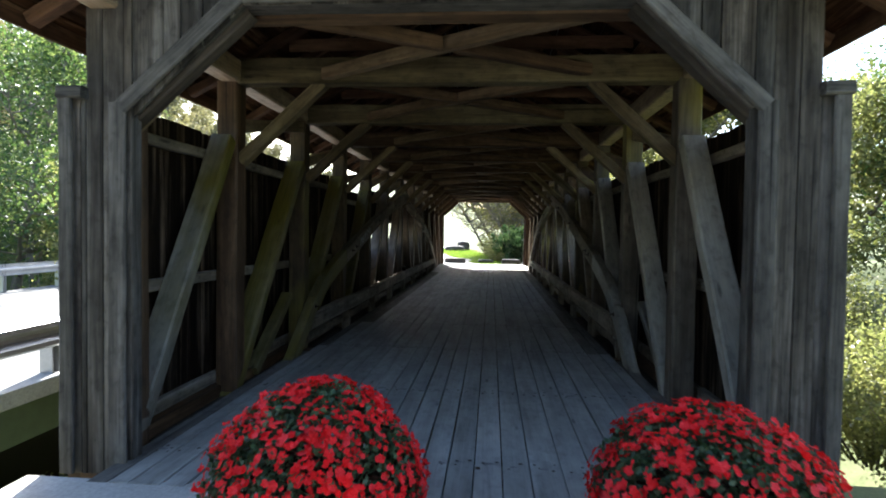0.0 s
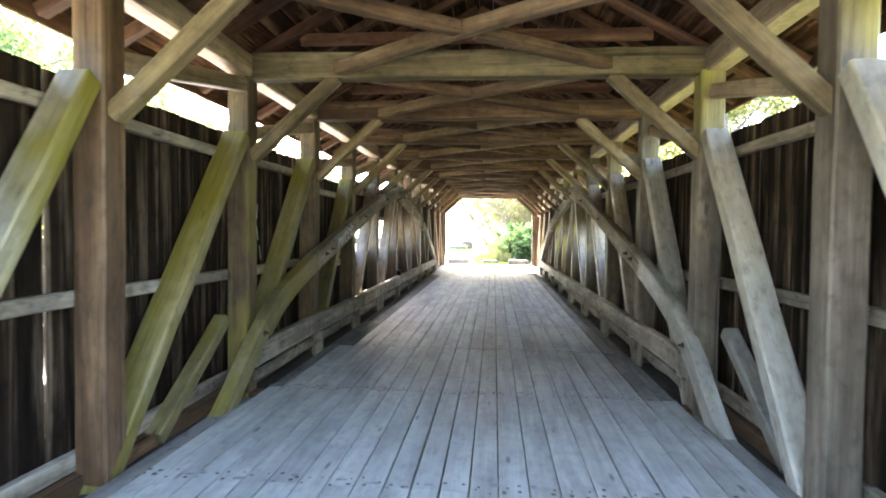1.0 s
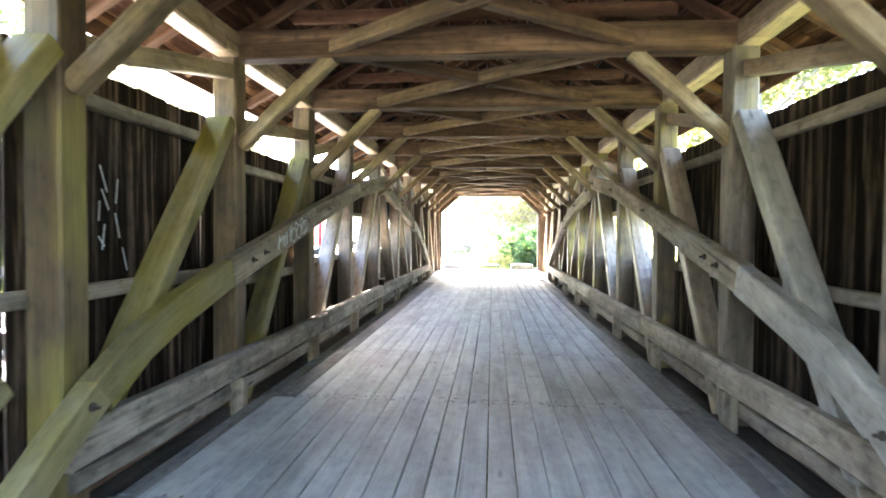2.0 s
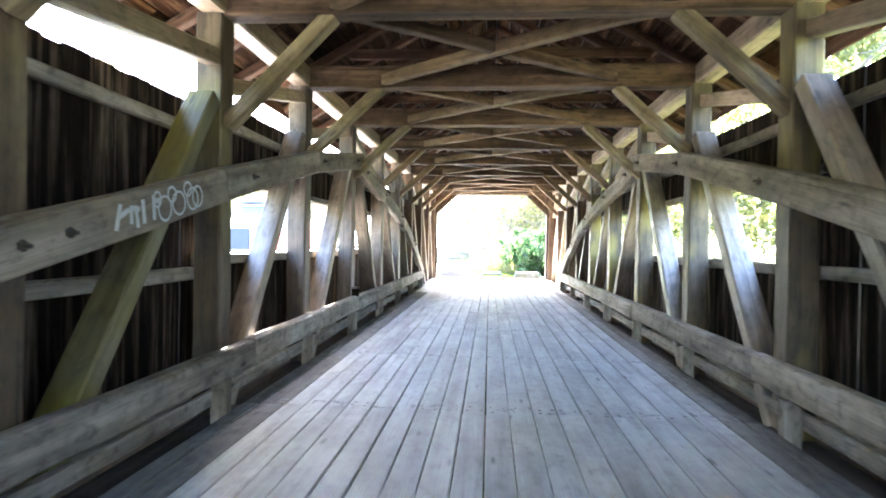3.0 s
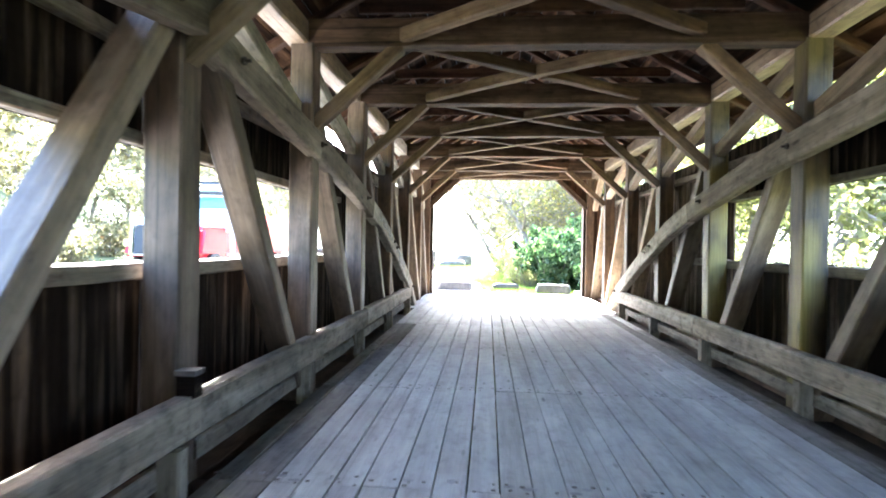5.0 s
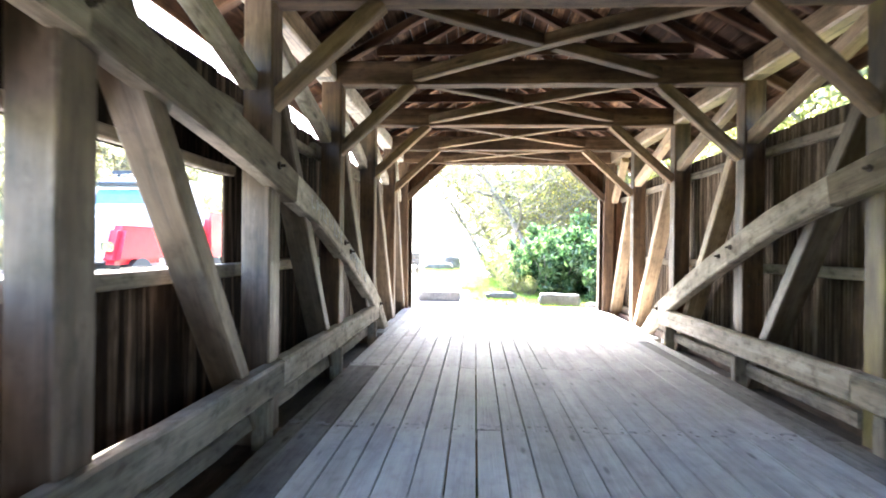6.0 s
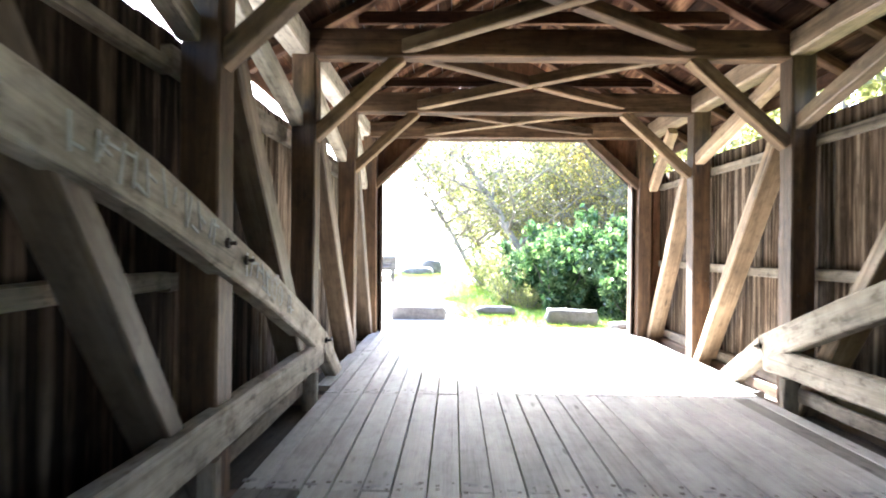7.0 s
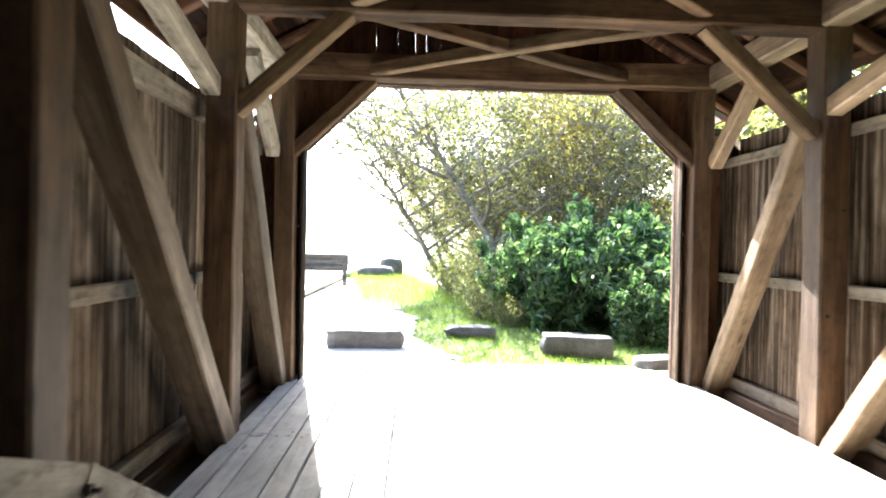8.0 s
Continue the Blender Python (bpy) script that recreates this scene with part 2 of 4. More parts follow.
M_GROUND = surface("earth_and_grass", [(0.3, (0.075, 0.095, 0.035)), (0.55, (0.115, 0.14, 0.05)), (0.75, (0.19, 0.175, 0.10))], 0.9, 0.95, 0.5, 30.0)
M_STONE = surface("stone", [(0.3, (0.07, 0.067, 0.065)), (0.7, (0.17, 0.16, 0.155))], 3.0, 0.85, 0.7, 22.0, 0.02)
M_STEEL = surface("galvanised_steel", [(0.3, (0.42, 0.43, 0.44)), (0.7, (0.55, 0.56, 0.57))], 3.0, 0.45, 0.1, 50.0, 0.003, 0.2, 0.7)
M_GREEN_STEEL = plain("green_girder_paint", (0.09, 0.12, 0.07), 0.6)
M_BARK = surface("bark", [(0.3, (0.10, 0.088, 0.073)), (0.7, (0.22, 0.195, 0.165))], 5.0, 0.9, 0.8, 25.0, 0.02)
M_LEAF_SUN = leafy("leaves_yellow_green", (0.125, 0.138, 0.06), (0.195, 0.205, 0.10), (0.285, 0.28, 0.155), 0.58, 0.3)
M_LEAF = leafy("leaves_green", (0.085, 0.095, 0.042), (0.13, 0.138, 0.065), (0.21, 0.205, 0.10), 0.52)
M_LEAF_BANK = leafy("leaves_bank_green", (0.035, 0.07, 0.026), (0.075, 0.125, 0.048), (0.19, 0.235, 0.10), 0.42)
M_LEAF_PALE = leafy("leaves_pale", (0.095, 0.092, 0.058), (0.15, 0.142, 0.095), (0.235, 0.215, 0.15), 0.4)
M_LEAF_OLIVE = leafy("leaves_olive", (0.042, 0.05, 0.026), (0.095, 0.108, 0.05), (0.26, 0.255, 0.085), 0.4)
M_LEAF_AUTUMN = leafy("leaves_autumn", (0.045, 0.035, 0.018), (0.10, 0.085, 0.035), (0.34, 0.285, 0.055), 0.4)
M_LEAF_SHRUB = leafy("leaves_shrub", (0.026, 0.062, 0.028), (0.086, 0.158, 0.07), (0.215, 0.30, 0.16), 0.42, 0.22)
M_LEAF_DARK = leafy("leaves_flower_bed", (0.025, 0.055, 0.025), (0.055, 0.105, 0.05), (0.12, 0.18, 0.10), 0.25)
M_GRASS = leafy("grass_blades", (0.10, 0.18, 0.03), (0.155, 0.26, 0.05), (0.25, 0.32, 0.085), 0.5)
M_PETAL = leafy("red_petals", (0.80, 0.006, 0.012), (0.93, 0.012, 0.018), (0.95, 0.05, 0.07), 0.35, 0.6)

m, t, p = nodes_of("river_water")
p.inputs["Base Color"].default_value = (0.07, 0.065, 0.015, 1)
p.inputs["Roughness"].default_value = 0.08
wv = node(t, "ShaderNodeTexNoise", Scale=2.5, Detail=3.0)
bp = node(t, "ShaderNodeBump", Strength=0.35, Distance=0.05)
t.links.new(wv.outputs["Fac"], bp.inputs["Height"])
t.links.new(bp.outputs[0], p.inputs["Normal"])
M_WATER = m


# ---- builders ----
rng = random.Random(7)


def from_lists(name, verts, faces, material, smooth=False):
    me = bpy.data.meshes.new(name)
    me.from_pydata(verts, [], faces)
    me.materials.append(material)
    if smooth:
        me.shade_smooth()
    me.update()
    return me


def anchor(name, at=(0, 0, 0)):
    ob = new(name)
    ob.empty_display_size = 0.2
    ob.location = at
    return ob


def adopt(ob, parent):
    if parent is not None:
        m = parent.matrix_basis.copy()
        if parent.parent:
            m = parent.parent.matrix_basis @ parent.matrix_parent_inverse @ m
        ob.parent = parent
        ob.matrix_parent_inverse = m.inverted()
    return ob


def put_mesh(name, me, m=None, parent=None, label=""):
    ob = new(name, me)
    if m is not None:
        ob.matrix_basis = m
    adopt(ob, parent)
    if label:
        ob["label"] = label
    return ob


def beam_mesh(name, length, w, h, material, chamfer=0.012, rough=0.004, step=0.45, seed=None, bow=0.0):
    """A sawn timber along local x from 0 to length, w across (y), h high (z), with worn edges."""
    r = random.Random(seed if seed is not None else rng.random())
    c = min(chamfer, w * 0.3, h * 0.3)
    a, b = w / 2, h / 2
    ring = [(-a + c, -b), (a - c, -b), (a, -b + c), (a, b - c), (a - c, b), (-a + c, b), (-a, b - c), (-a, -b + c)]
    n = max(1, int(round(length / step)))
    verts, faces = [], []
    for i in range(n + 1):
        x = length * i / n
        dz = bow * math.sin(math.pi * i / n)
        oy, oz = r.uniform(-rough, rough), r.uniform(-rough, rough)
        for y, z in ring:
            verts.append((x, y + oy + r.uniform(-rough, rough) * 0.6, z + dz + oz + r.uniform(-rough, rough) * 0.6))
    for i in range(n):
        for k in range(8):
            q = (k + 1) % 8
            faces.append((8 * i + k, 8 * i + q, 8 * i + 8 + q, 8 * i + 8 + k))
    faces.append(tuple(range(7, -1, -1)))
    faces.append(tuple(range(8 * n, 8 * n + 8)))
    return from_lists(name, verts, faces, material)


def along(p0, p1, up=(0, 0, 1)):
    """The pose whose x axis runs from p0 to p1."""
    x = (Vector(p1) - Vector(p0)).normalized()
    u = Vector(up)
    if abs(x.dot(u)) > 0.98:
        u = Vector((1, 0, 0))
    y = u.cross(x).normalized()
    z = x.cross(y)
    m = Matrix((x, y, z)).transposed().to_4x4()
    m.translation = p0
    return m


def timber(name, p0, p1, w, h, material, parent=None, label="", up=(0, 0, 1), **kw):
    me = beam_mesh(name, (Vector(p1) - Vector(p0)).length, w, h, material, **kw)
    return put_mesh(name, me, along(p0, p1, up), parent, label)


def tube_lists(points, radii, sides=7):
    verts, faces = [], []
    n = len(points)
    for i, (pt, r) in enumerate(zip(points, radii)):
        d = Vector(points[min(i + 1, n - 1)]) - Vector(points[max(i - 1, 0)])
        d.normalize()
        u = d.cross(Vector((0.31, 0.95, 0.1))).normalized()
        v = d.cross(u)
        for k in range(sides):
            a = 2 * math.pi * k / sides
            verts.append(tuple(Vector(pt) + (u * math.cos(a) + v * math.sin(a)) * r))
    for i in range(n - 1):
        for k in range(sides):
            q = (k + 1) % sides
            faces.append((i * sides + k, i * sides + q, (i + 1) * sides + q, (i + 1) * sides + k))
    faces.append(tuple(range(sides - 1, -1, -1)))
    faces.append(tuple(range((n - 1) * sides, n * sides)))
    return verts, faces


def join_lists(parts):
    verts, faces = [], []
    for v, f in parts:
        o = len(verts)
        verts += v
        faces += [tuple(i + o for i in q) for q in f]
    return verts, faces


def box_lists(x0, x1, y0, y1, z0, z1):
    v = [(x, y, z) for z in (z0, z1) for y in (y0, y1) for x in (x0, x1)]
    f = [(0, 2, 3, 1), (4, 5, 7, 6), (0, 1, 5, 4), (2, 6, 7, 3), (0, 4, 6, 2), (1, 3, 7, 5)]
    return v, f


def leaves_lists(centres, size, gen, droop=0.3, wide=0.6, level=0.0):
    """One bent four-cornered leaf at each centre; level turns the blades to face upward."""
    n = len(centres)
    c = np.asarray(centres)
    d = gen.normal(size=(n, 3))
    d[:, 2] -= droop
    d /= np.linalg.norm(d, axis=1)[:, None]
    s = gen.normal(size=(n, 3)) + level * np.stack([-d[:, 1], d[:, 0], 0 * d[:, 0]], 1)
    s -= (s * d).sum(1)[:, None] * d
    s /= np.linalg.norm(s, axis=1)[:, None]
    k = size * gen.uniform(0.6, 1.3, (n, 1))
    up = np.cross(d, s)
    a = c - d * k * 0.5
    b = c + s * k * wide * 0.5 + up * k * 0.12
    e = c + d * k * 0.5
    f = c - s * k * wide * 0.5 + up * k * 0.12
    v = np.stack([a, b, e, f], 1).reshape(-1, 3)
    faces = np.arange(4 * n).reshape(-1, 4)
    return v.tolist(), faces.tolist()


# ---- the bridge: measures ----
MID, BAY, NBAY = 17.23, 2.309, 5
POSTS = [MID + BAY * k for k in range(-NBAY, NBAY + 1)]
NEAR, FAR = 3.62, 30.68          # portal posts
X_ARCH, X_POST, X_WALL = 2.24, 2.42, 2.76
Z_TIE = 3.40
WIN0, WIN1, SILL, EAVE = 12.93, 21.83, 1.30, 2.83
HEADS = {-1: 2.01, 1: 2.08}     # heads of the window openings
SLOPE = 0.56

# ---- floor ----
floor = tagged(anchor("floor", (0, MID, 0)), "grey weathered plank deck of the covered bridge", "floor", kind="structure")
plank_cache = {}


def board_piece(name, length, w, h, material, m, parent, variants=3):
    key = (name, round(length, 2), round(w, 3), material.name, rng.randrange(variants))
    if key not in plank_cache:
        plank_cache[key] = beam_mesh(name, length, w, h, material, 0.004, 0.0012, 1.2)
    return put_mesh(name, plank_cache[key], m, parent)


SEAMS = (-2.21, -2.06, -1.83, -1.65, -1.46, -1.28, -1.06, -0.86, -0.66, -0.46, -0.27, -0.07, 0.13, 0.33, 0.54, 0.75, 0.99, 1.21, 1.44, 1.69, 1.88, 2.06, 2.21)
# Two outer rows a side are darker, for planks starting at y 7.5 to 23.5.
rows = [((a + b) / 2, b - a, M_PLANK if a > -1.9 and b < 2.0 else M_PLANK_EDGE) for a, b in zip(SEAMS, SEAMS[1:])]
for i, (x, w, mat) in enumerate(rows):
    y = 3.12
    first = True
    while y < 31.3:
        length = BAY * rng.choice((1, 2, 2)) if not first else POSTS[0] - BAY - 3.12 + BAY * rng.choice((1, 2, 3)) - 0.05
        first = False
        if y + length > 31.0:
            length = 31.35 - y
        m = Matrix.Translation((x, y + 0.003, -0.03 + rng.uniform(-0.004, 0.003))) @ pose(0, 0, 0, 0, 0, 90)
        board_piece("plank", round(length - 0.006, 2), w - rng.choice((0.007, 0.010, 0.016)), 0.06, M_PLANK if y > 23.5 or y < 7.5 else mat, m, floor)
        y += length

for x in (-2.29, 2.29):
    for y, length in ((3.12, 4.4), (26.7, 2.1), (28.8, 2.5)):
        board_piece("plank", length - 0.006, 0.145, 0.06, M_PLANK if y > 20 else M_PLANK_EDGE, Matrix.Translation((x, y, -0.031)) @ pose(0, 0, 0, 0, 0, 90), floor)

nv, nf = [], []
for y in [NEAR + 0.1] + POSTS + [FAR - 0.2]:
    for x, w, mat in rows:
        for k in (-1, 1):
            for j in range(2):
                cx, cy = x + k * w * 0.27 + rng.uniform(-0.02, 0.02), y + (j - 0.5) * 0.09 + rng.uniform(-0.03, 0.03)
                if rng.random() < 0.25:
                    continue
                r, o = rng.uniform(0.009, 0.02), len(nv)
                nv += [(cx + r * math.cos(a * math.pi / 3), cy + r * math.sin(a * math.pi / 3), 0.0055) for a in range(6)]
                nf.append(tuple(range(o, o + 6)))
tagged(put_mesh("nail_head", from_lists("nail_head", nv, nf, M_IRON), None, floor), kind="stuff")
sv, sf = [], []
for y in [NEAR + 0.1] + POSTS + [FAR - 0.2]:
    for x, w, mat in rows:
        for k in (-1, 0, 1):
            if rng.random() < 0.35:
                cx, cy, o = x + k * w * 0.3 + rng.uniform(-0.02, 0.02), y + rng.uniform(-0.07, 0.07), len(sv)
                ra, rb = rng.uniform(0.018, 0.05), rng.uniform(0.014, 0.03)
                sv += [(cx + ra * math.cos(a * math.pi / 5) * rng.uniform(0.7, 1.2), cy + rb * math.sin(a * math.pi / 5) * rng.uniform(0.7, 1.2), 0.0045) for a in range(10)]
                sf.append(tuple(range(o, o + 10)))
tagged(put_mesh("rust_stain", from_lists("rust_stain", sv, sf, M_STAIN), None, floor), kind="stuff")
for y in [NEAR + 0.1] + POSTS + [FAR - 0.2]:
    timber("floor_beam", (-2.9, y, -0.22), (2.9, y, -0.22), 0.2, 0.3, M_TIMBER, floor)


# ---- trusses ----
ARCH_NEAR = [(-0.2, 2.965), (0, 2.945), (2.45, 2.58), (4.0, 2.25), (5.0, 2.02), (6.3, 1.69), (7.5, 1.42), (8.5, 1.14), (9.0, 0.94), (9.5, 0.62), (9.7, 0.47), (10.05, 0.2), (10.4, -0.06), (10.9, -0.44), (12.0, -1.3)]
ARCH_FAR = [(-0.2, 2.88), (0, 2.85), (1.0, 2.71), (2.0, 2.59), (3.06, 2.45), (4.29, 2.24), (5.3, 2.03), (6.1, 1.84), (6.8, 1.59), (7.8, 1.24), (8.8, 0.85), (9.4, 0.60), (9.75, 0.38), (10.25, 0.06), (10.8, -0.34), (12.0, -1.2)]


def arch_line(s, way=1):
    """Height of the arch's upper edge, s metres from mid-span."""
    pts = ARCH_NEAR if way < 0 else ARCH_FAR
    for (a, za), (b, zb) in zip(pts, pts[1:]):
        if a <= s <= b:
            return za + (zb - za) * (s - a) / (b - a)
    return pts[-1][1]


def arch_half(side, way, truss):
    """Half of a side's arch: sawn timbers scarfed end to end, bolted to the posts."""
    stations = [0.06, 2.3, 5.0, 6.95, 9.4, 10.45] if way > 0 else [-0.12, 2.45, 5.0, 7.5, 9.3, 10.6]
    thick = 0.14
    x = side * (X_ARCH + thick / 2 + (0.012 if way > 0 else 0.0))
    for n, (a, b) in enumerate(zip(stations, stations[1:])):
        verts, faces = [], []
        za, tilt = arch_line(a, way), math.atan2(arch_line(b, way) - arch_line(a, way), b - a)
        ca, sa = math.cos(tilt), math.sin(tilt)
        steps = 4
        depth = 0.27 if n < 4 else 0.22
        for i in range(steps + 1):
            s = a + (b - a) * i / steps
            z = arch_line(s, way)
            sl = (arch_line(s + 0.2, way) - arch_line(max(-0.2, s - 0.2), way)) / (s + 0.2 - max(-0.2, s - 0.2))
            nx, nz = sl / math.hypot(1, sl), -1 / math.hypot(1, sl)
            if s < 0.3:
                nx, nz = 0, -1
            w = thick + rng.uniform(-0.004, 0.004)
            bot = (s + nx * -1 * depth * (-1), z + nz * depth)
            jy = rng.uniform(-0.006, 0.006)
            c = 0.014
            for dx, (ps, pz) in ((-w / 2, (s, z - c)), (-w / 2 + c, (s, z)), (w / 2 - c, (s, z)), (w / 2, (s, z - c)),
                                 (w / 2, (bot[0], bot[1] + c)), (w / 2 - c, bot), (-w / 2 + c, bot), (-w / 2, (bot[0], bot[1] + c))):
                dz = max(pz + jy, -0.12) - za
                verts.append((ca * (ps - a) + sa * dz, dx + jy * 0.5, ca * dz - sa * (ps - a)))
        for i in range(steps):
            for k in range(8):
                q = (k + 1) % 8
                faces.append((8 * i + q, 8 * i + k, 8 * i + 8 + k, 8 * i + 8 + q))
        faces += [tuple(range(8)), tuple(range(8 * steps + 7, 8 * steps - 1, -1))]
        me = from_lists("arch_timber", verts, faces, M_BRACE_MOSS if side < 0 and way < 0 and n > 2 else M_BRACE if way < 0 and n > 2 else M_LIT_DUSTY if way > 0 and n > 1 else M_ARCH)
        m = Matrix(((0, 1, 0, x), (way, 0, 0, MID), (0, 0, 1, 0), (0, 0, 0, 1)))
        m = m @ Matrix.Translation((a, 0, za)) @ Matrix.Rotation(-tilt, 4, "Y")
        if m.determinant() < 0:
            me.flip_normals()
        me.flip_normals()
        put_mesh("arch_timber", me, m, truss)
    for s in (0.35, 2.2, 4.4, 6.7, 7.0, 9.3):
        z = arch_line(s, way) - 0.14
        y = MID + way * (s + 0.05)
        v, f = join_lists([tube_lists([(0, 0, 0), (-side * 0.022, 0, 0)], [0.030, 0.030], 6), tube_lists([(-side * 0.022, 0, 0), (-side * 0.06, 0, 0)], [0.012, 0.012], 8)])
        put_mesh("bolt", from_lists("bolt", v, f, M_IRON), Matrix.Translation((side * (X_ARCH + 0.004), y, z)), truss)


def truss_side(side, name, label):
    truss = tagged(anchor(name, (side * 2.5, MID, 0)), label, "truss", "side trusses of the bridge")
    up = (side, 0, 0)

    def line(y):
        """Middle of the posts; neither row is quite straight."""
        if side > 0:
            return X_POST + 0.12 - 0.07 * max(0.0, min(1.0, (25.0 - y) / 7.0))
        return -(X_POST + 0.12) + 0.10 * max(0.0, min(1.0, (y - 16.0) / 3.0))

    for j, y in enumerate(POSTS):
        mat = M_TIMBER if y > 23 or (side < 0 and y < 6) else M_POST_OCHRE if side > 0 and y > 12 else M_POST_MID if y > 13 else M_POST_MOSS if side < 0 else M_POST_GREY
        xc = line(y)
        timber("post", (xc, y, -0.35), (xc, y, 3.43), 0.24, 0.24, mat, truss, up=up, chamfer=0.015)
        for z in (1.05, 1.9) if side > 0 and y > 23 else ():
            for dx in (-0.055, 0.055):
                v, f = join_lists([tube_lists([(0, 0, 0), (0, -0.018, 0)], [0.014, 0.014], 6), tube_lists([(0, -0.018, 0), (0, -0.03, 0)], [0.007, 0.007], 6)])
                put_mesh("bolt", from_lists("bolt", v, f, M_IRON), Matrix.Translation((xc + dx, y - 0.122, z + dx * 0.2)), truss)
    for side_y, w in ((-1, 1), (1, -1)):
        for j in range(NBAY + 1):
            top = POSTS[NBAY - j] if w > 0 else POSTS[NBAY + j]
            foot = top - w * BAY
            if j == NBAY:
                foot = NEAR + 0.05 if w > 0 else FAR - 0.05
            xc = line(max(top, foot))
            flat = side < 0 and w > 0 and NBAY - 2 <= j < NBAY
            p1 = (xc - (0.012 if flat else 0.0), top - w * (0.13 if flat else 0.18), 2.66 if side < 0 and 12 < top < 13 else 2.77)
            p0 = (p1[0], foot + w * (0.05 if j == NBAY else -0.11 if flat else 0.12 if j < NBAY - 2 or side > 0 else -0.03), -0.167)
            timber("diagonal_brace", p0, p1, 0.145 if flat else 0.215 if side < 0 and w < 0 and j > 2 else 0.155, 0.26 if flat else 0.235, M_BRACE_HALF if side < 0 and top < 6 else M_BRACE_MOSS if side < 0 and top < 13 else M_BRACE if top < 12 else M_BRACE_MID if w > 0 else M_BRACE_BROWN if side < 0 or top < 22 else M_PLATE, truss, up=up, chamfer=0.014)
            low, high = (2.76 if j < NBAY else 2.55), (3.22 if w > 0 and j < NBAY else 3.37)
            if side < 0 and w > 0 and j < NBAY:
                low, high = (2.96, 3.34) if top < 9 else (2.78, 3.04) if 12 < top < 13 else (2.84, 3.28)
            timber("top_brace", (side * 2.51, foot + w * 0.1, low), (side * 2.51, top - w * (0.1 if j < NBAY else 0.9), high), 0.15, 0.14, M_LIT_DUSTY if side < 0 and w < 0 else M_PLATE, truss, up=up)
            # short stub brace low down behind the diagonal
            if j == NBAY - 1 and w > 0:
                timber("foot_brace", (side * 2.60, top - w * 1.58, -0.05), (side * 2.58, top - w * 0.40, 0.80), 0.13, 0.15, M_BRACE_MOSS if side < 0 else M_BRACE, truss, up=up)
        arch_half(side, -w, truss)
    for y, dx in ((NEAR + 0.22, 0.16), (FAR - 0.02, 0.0)):
        timber("portal_post", (side * (2.37 + dx), y, -0.35), (side * (2.40 + dx), y, 3.43), 0.25, 0.22, M_TIMBER, truss, up=up)
    # plate on the post heads, in scarfed lengths, and the bottom chord
    cuts = [2.85] + [POSTS[k] - 0.35 for k in (2, 5, 8)] + [31.2]
    for a, b in zip(cuts, cuts[1:]):
        timber("top_plate", (side * 2.5, a + 0.003, 3.54), (side * 2.5, b - 0.003, 3.54), 0.23, 0.24, M_LIT_DUSTY if side < 0 and a > 21 else M_PLATE, truss, chamfer=0.02, rough=0.006)
        timber("bottom_chord", (side * 2.66, max(a, 3.53), -0.13), (side * 2.66, b - 0.004, -0.13), 0.13, 0.28, M_TIMBER, truss)
    return truss


truss_left = truss_side(-1, "truss", "grey-brown timber truss with a bolted arch, posts and diagonals")
truss_side(1, "truss", "grey-brown timber truss with a bolted arch, posts and diagonals")


# ---- guard rails on the inside of the trusses ----
def guard_rail(side, name):
    rail = tagged(anchor(name, (side * 2.3, MID, 0)), "pale worn timber guard rail on short blocks beside the deck", "guard rail", "guard rails along the deck")
    cuts = [7.75, 12.9, 17.15, 21.9, 26.55]
    for a, b in zip(cuts, cuts[1:]):
        timber("rail", (side * 2.318, a, 0.385), (side * 2.318, b - 0.006, 0.385 + rng.uniform(-0.015, 0.015)), 0.13, 0.25, M_LIT_DUSTY if a > 21 else M_RAIL, rail, chamfer=0.02, rough=0.006)
    for k in range(-3, 5):
        y = MID + BAY * k
        for d in (-0.30,):
            timber("rail_block", (side * 2.30, y + d, -0.115), (side * 2.30, y + d, 0.262), 0.11, 0.14, M_RAIL, rail, up=(side, 0, 0))
    for a, b in ((7.9, 12.4), (12.5, 17.1), (17.3, 21.8), (21.95, 26.4)):
        timber("kerb_timber", (side * 2.385, a, 0.115), (side * 2.385, b, 0.105), 0.06, 0.13, M_RAIL, rail, rough=0.008)
    # Added beams closing the gap beside the deck, coloured dark as its shade.
    for a, b in zip([3.53] + cuts[1:4], cuts[1:4] + [30.85]):
        timber("stringer", (side * 2.40, a, -0.17), (side * 2.40, b - 0.006, -0.17), 0.37, 0.12, M_TIMBER_SHADE, floor)
    return rail


guard_rail(-1, "guard_rail")
guard_rail(1, "guard_rail")
vb, fb = [], []
for spec in ((-0.055, 0.055, -0.05, 0.05, 0.0, 0.13), (-0.065, 0.065, -0.06, 0.06, 0.13, 0.16)):
    vb.append(box_lists(*spec))
marker = tagged(anchor("rail_box", (-2.3, 17.1, 0.51)), "small dark wooden box on the guard rail", "box")
put_mesh("box_body", from_lists("box_body", *vb[0], M_SIDING), Matrix.Translation((-2.3, 17.1, 0.512)), marker)
put_mesh("box_lid", from_lists("box_lid", *vb[1], M_TRIM), Matrix.Translation((-2.3, 17.1, 0.514)), marker)


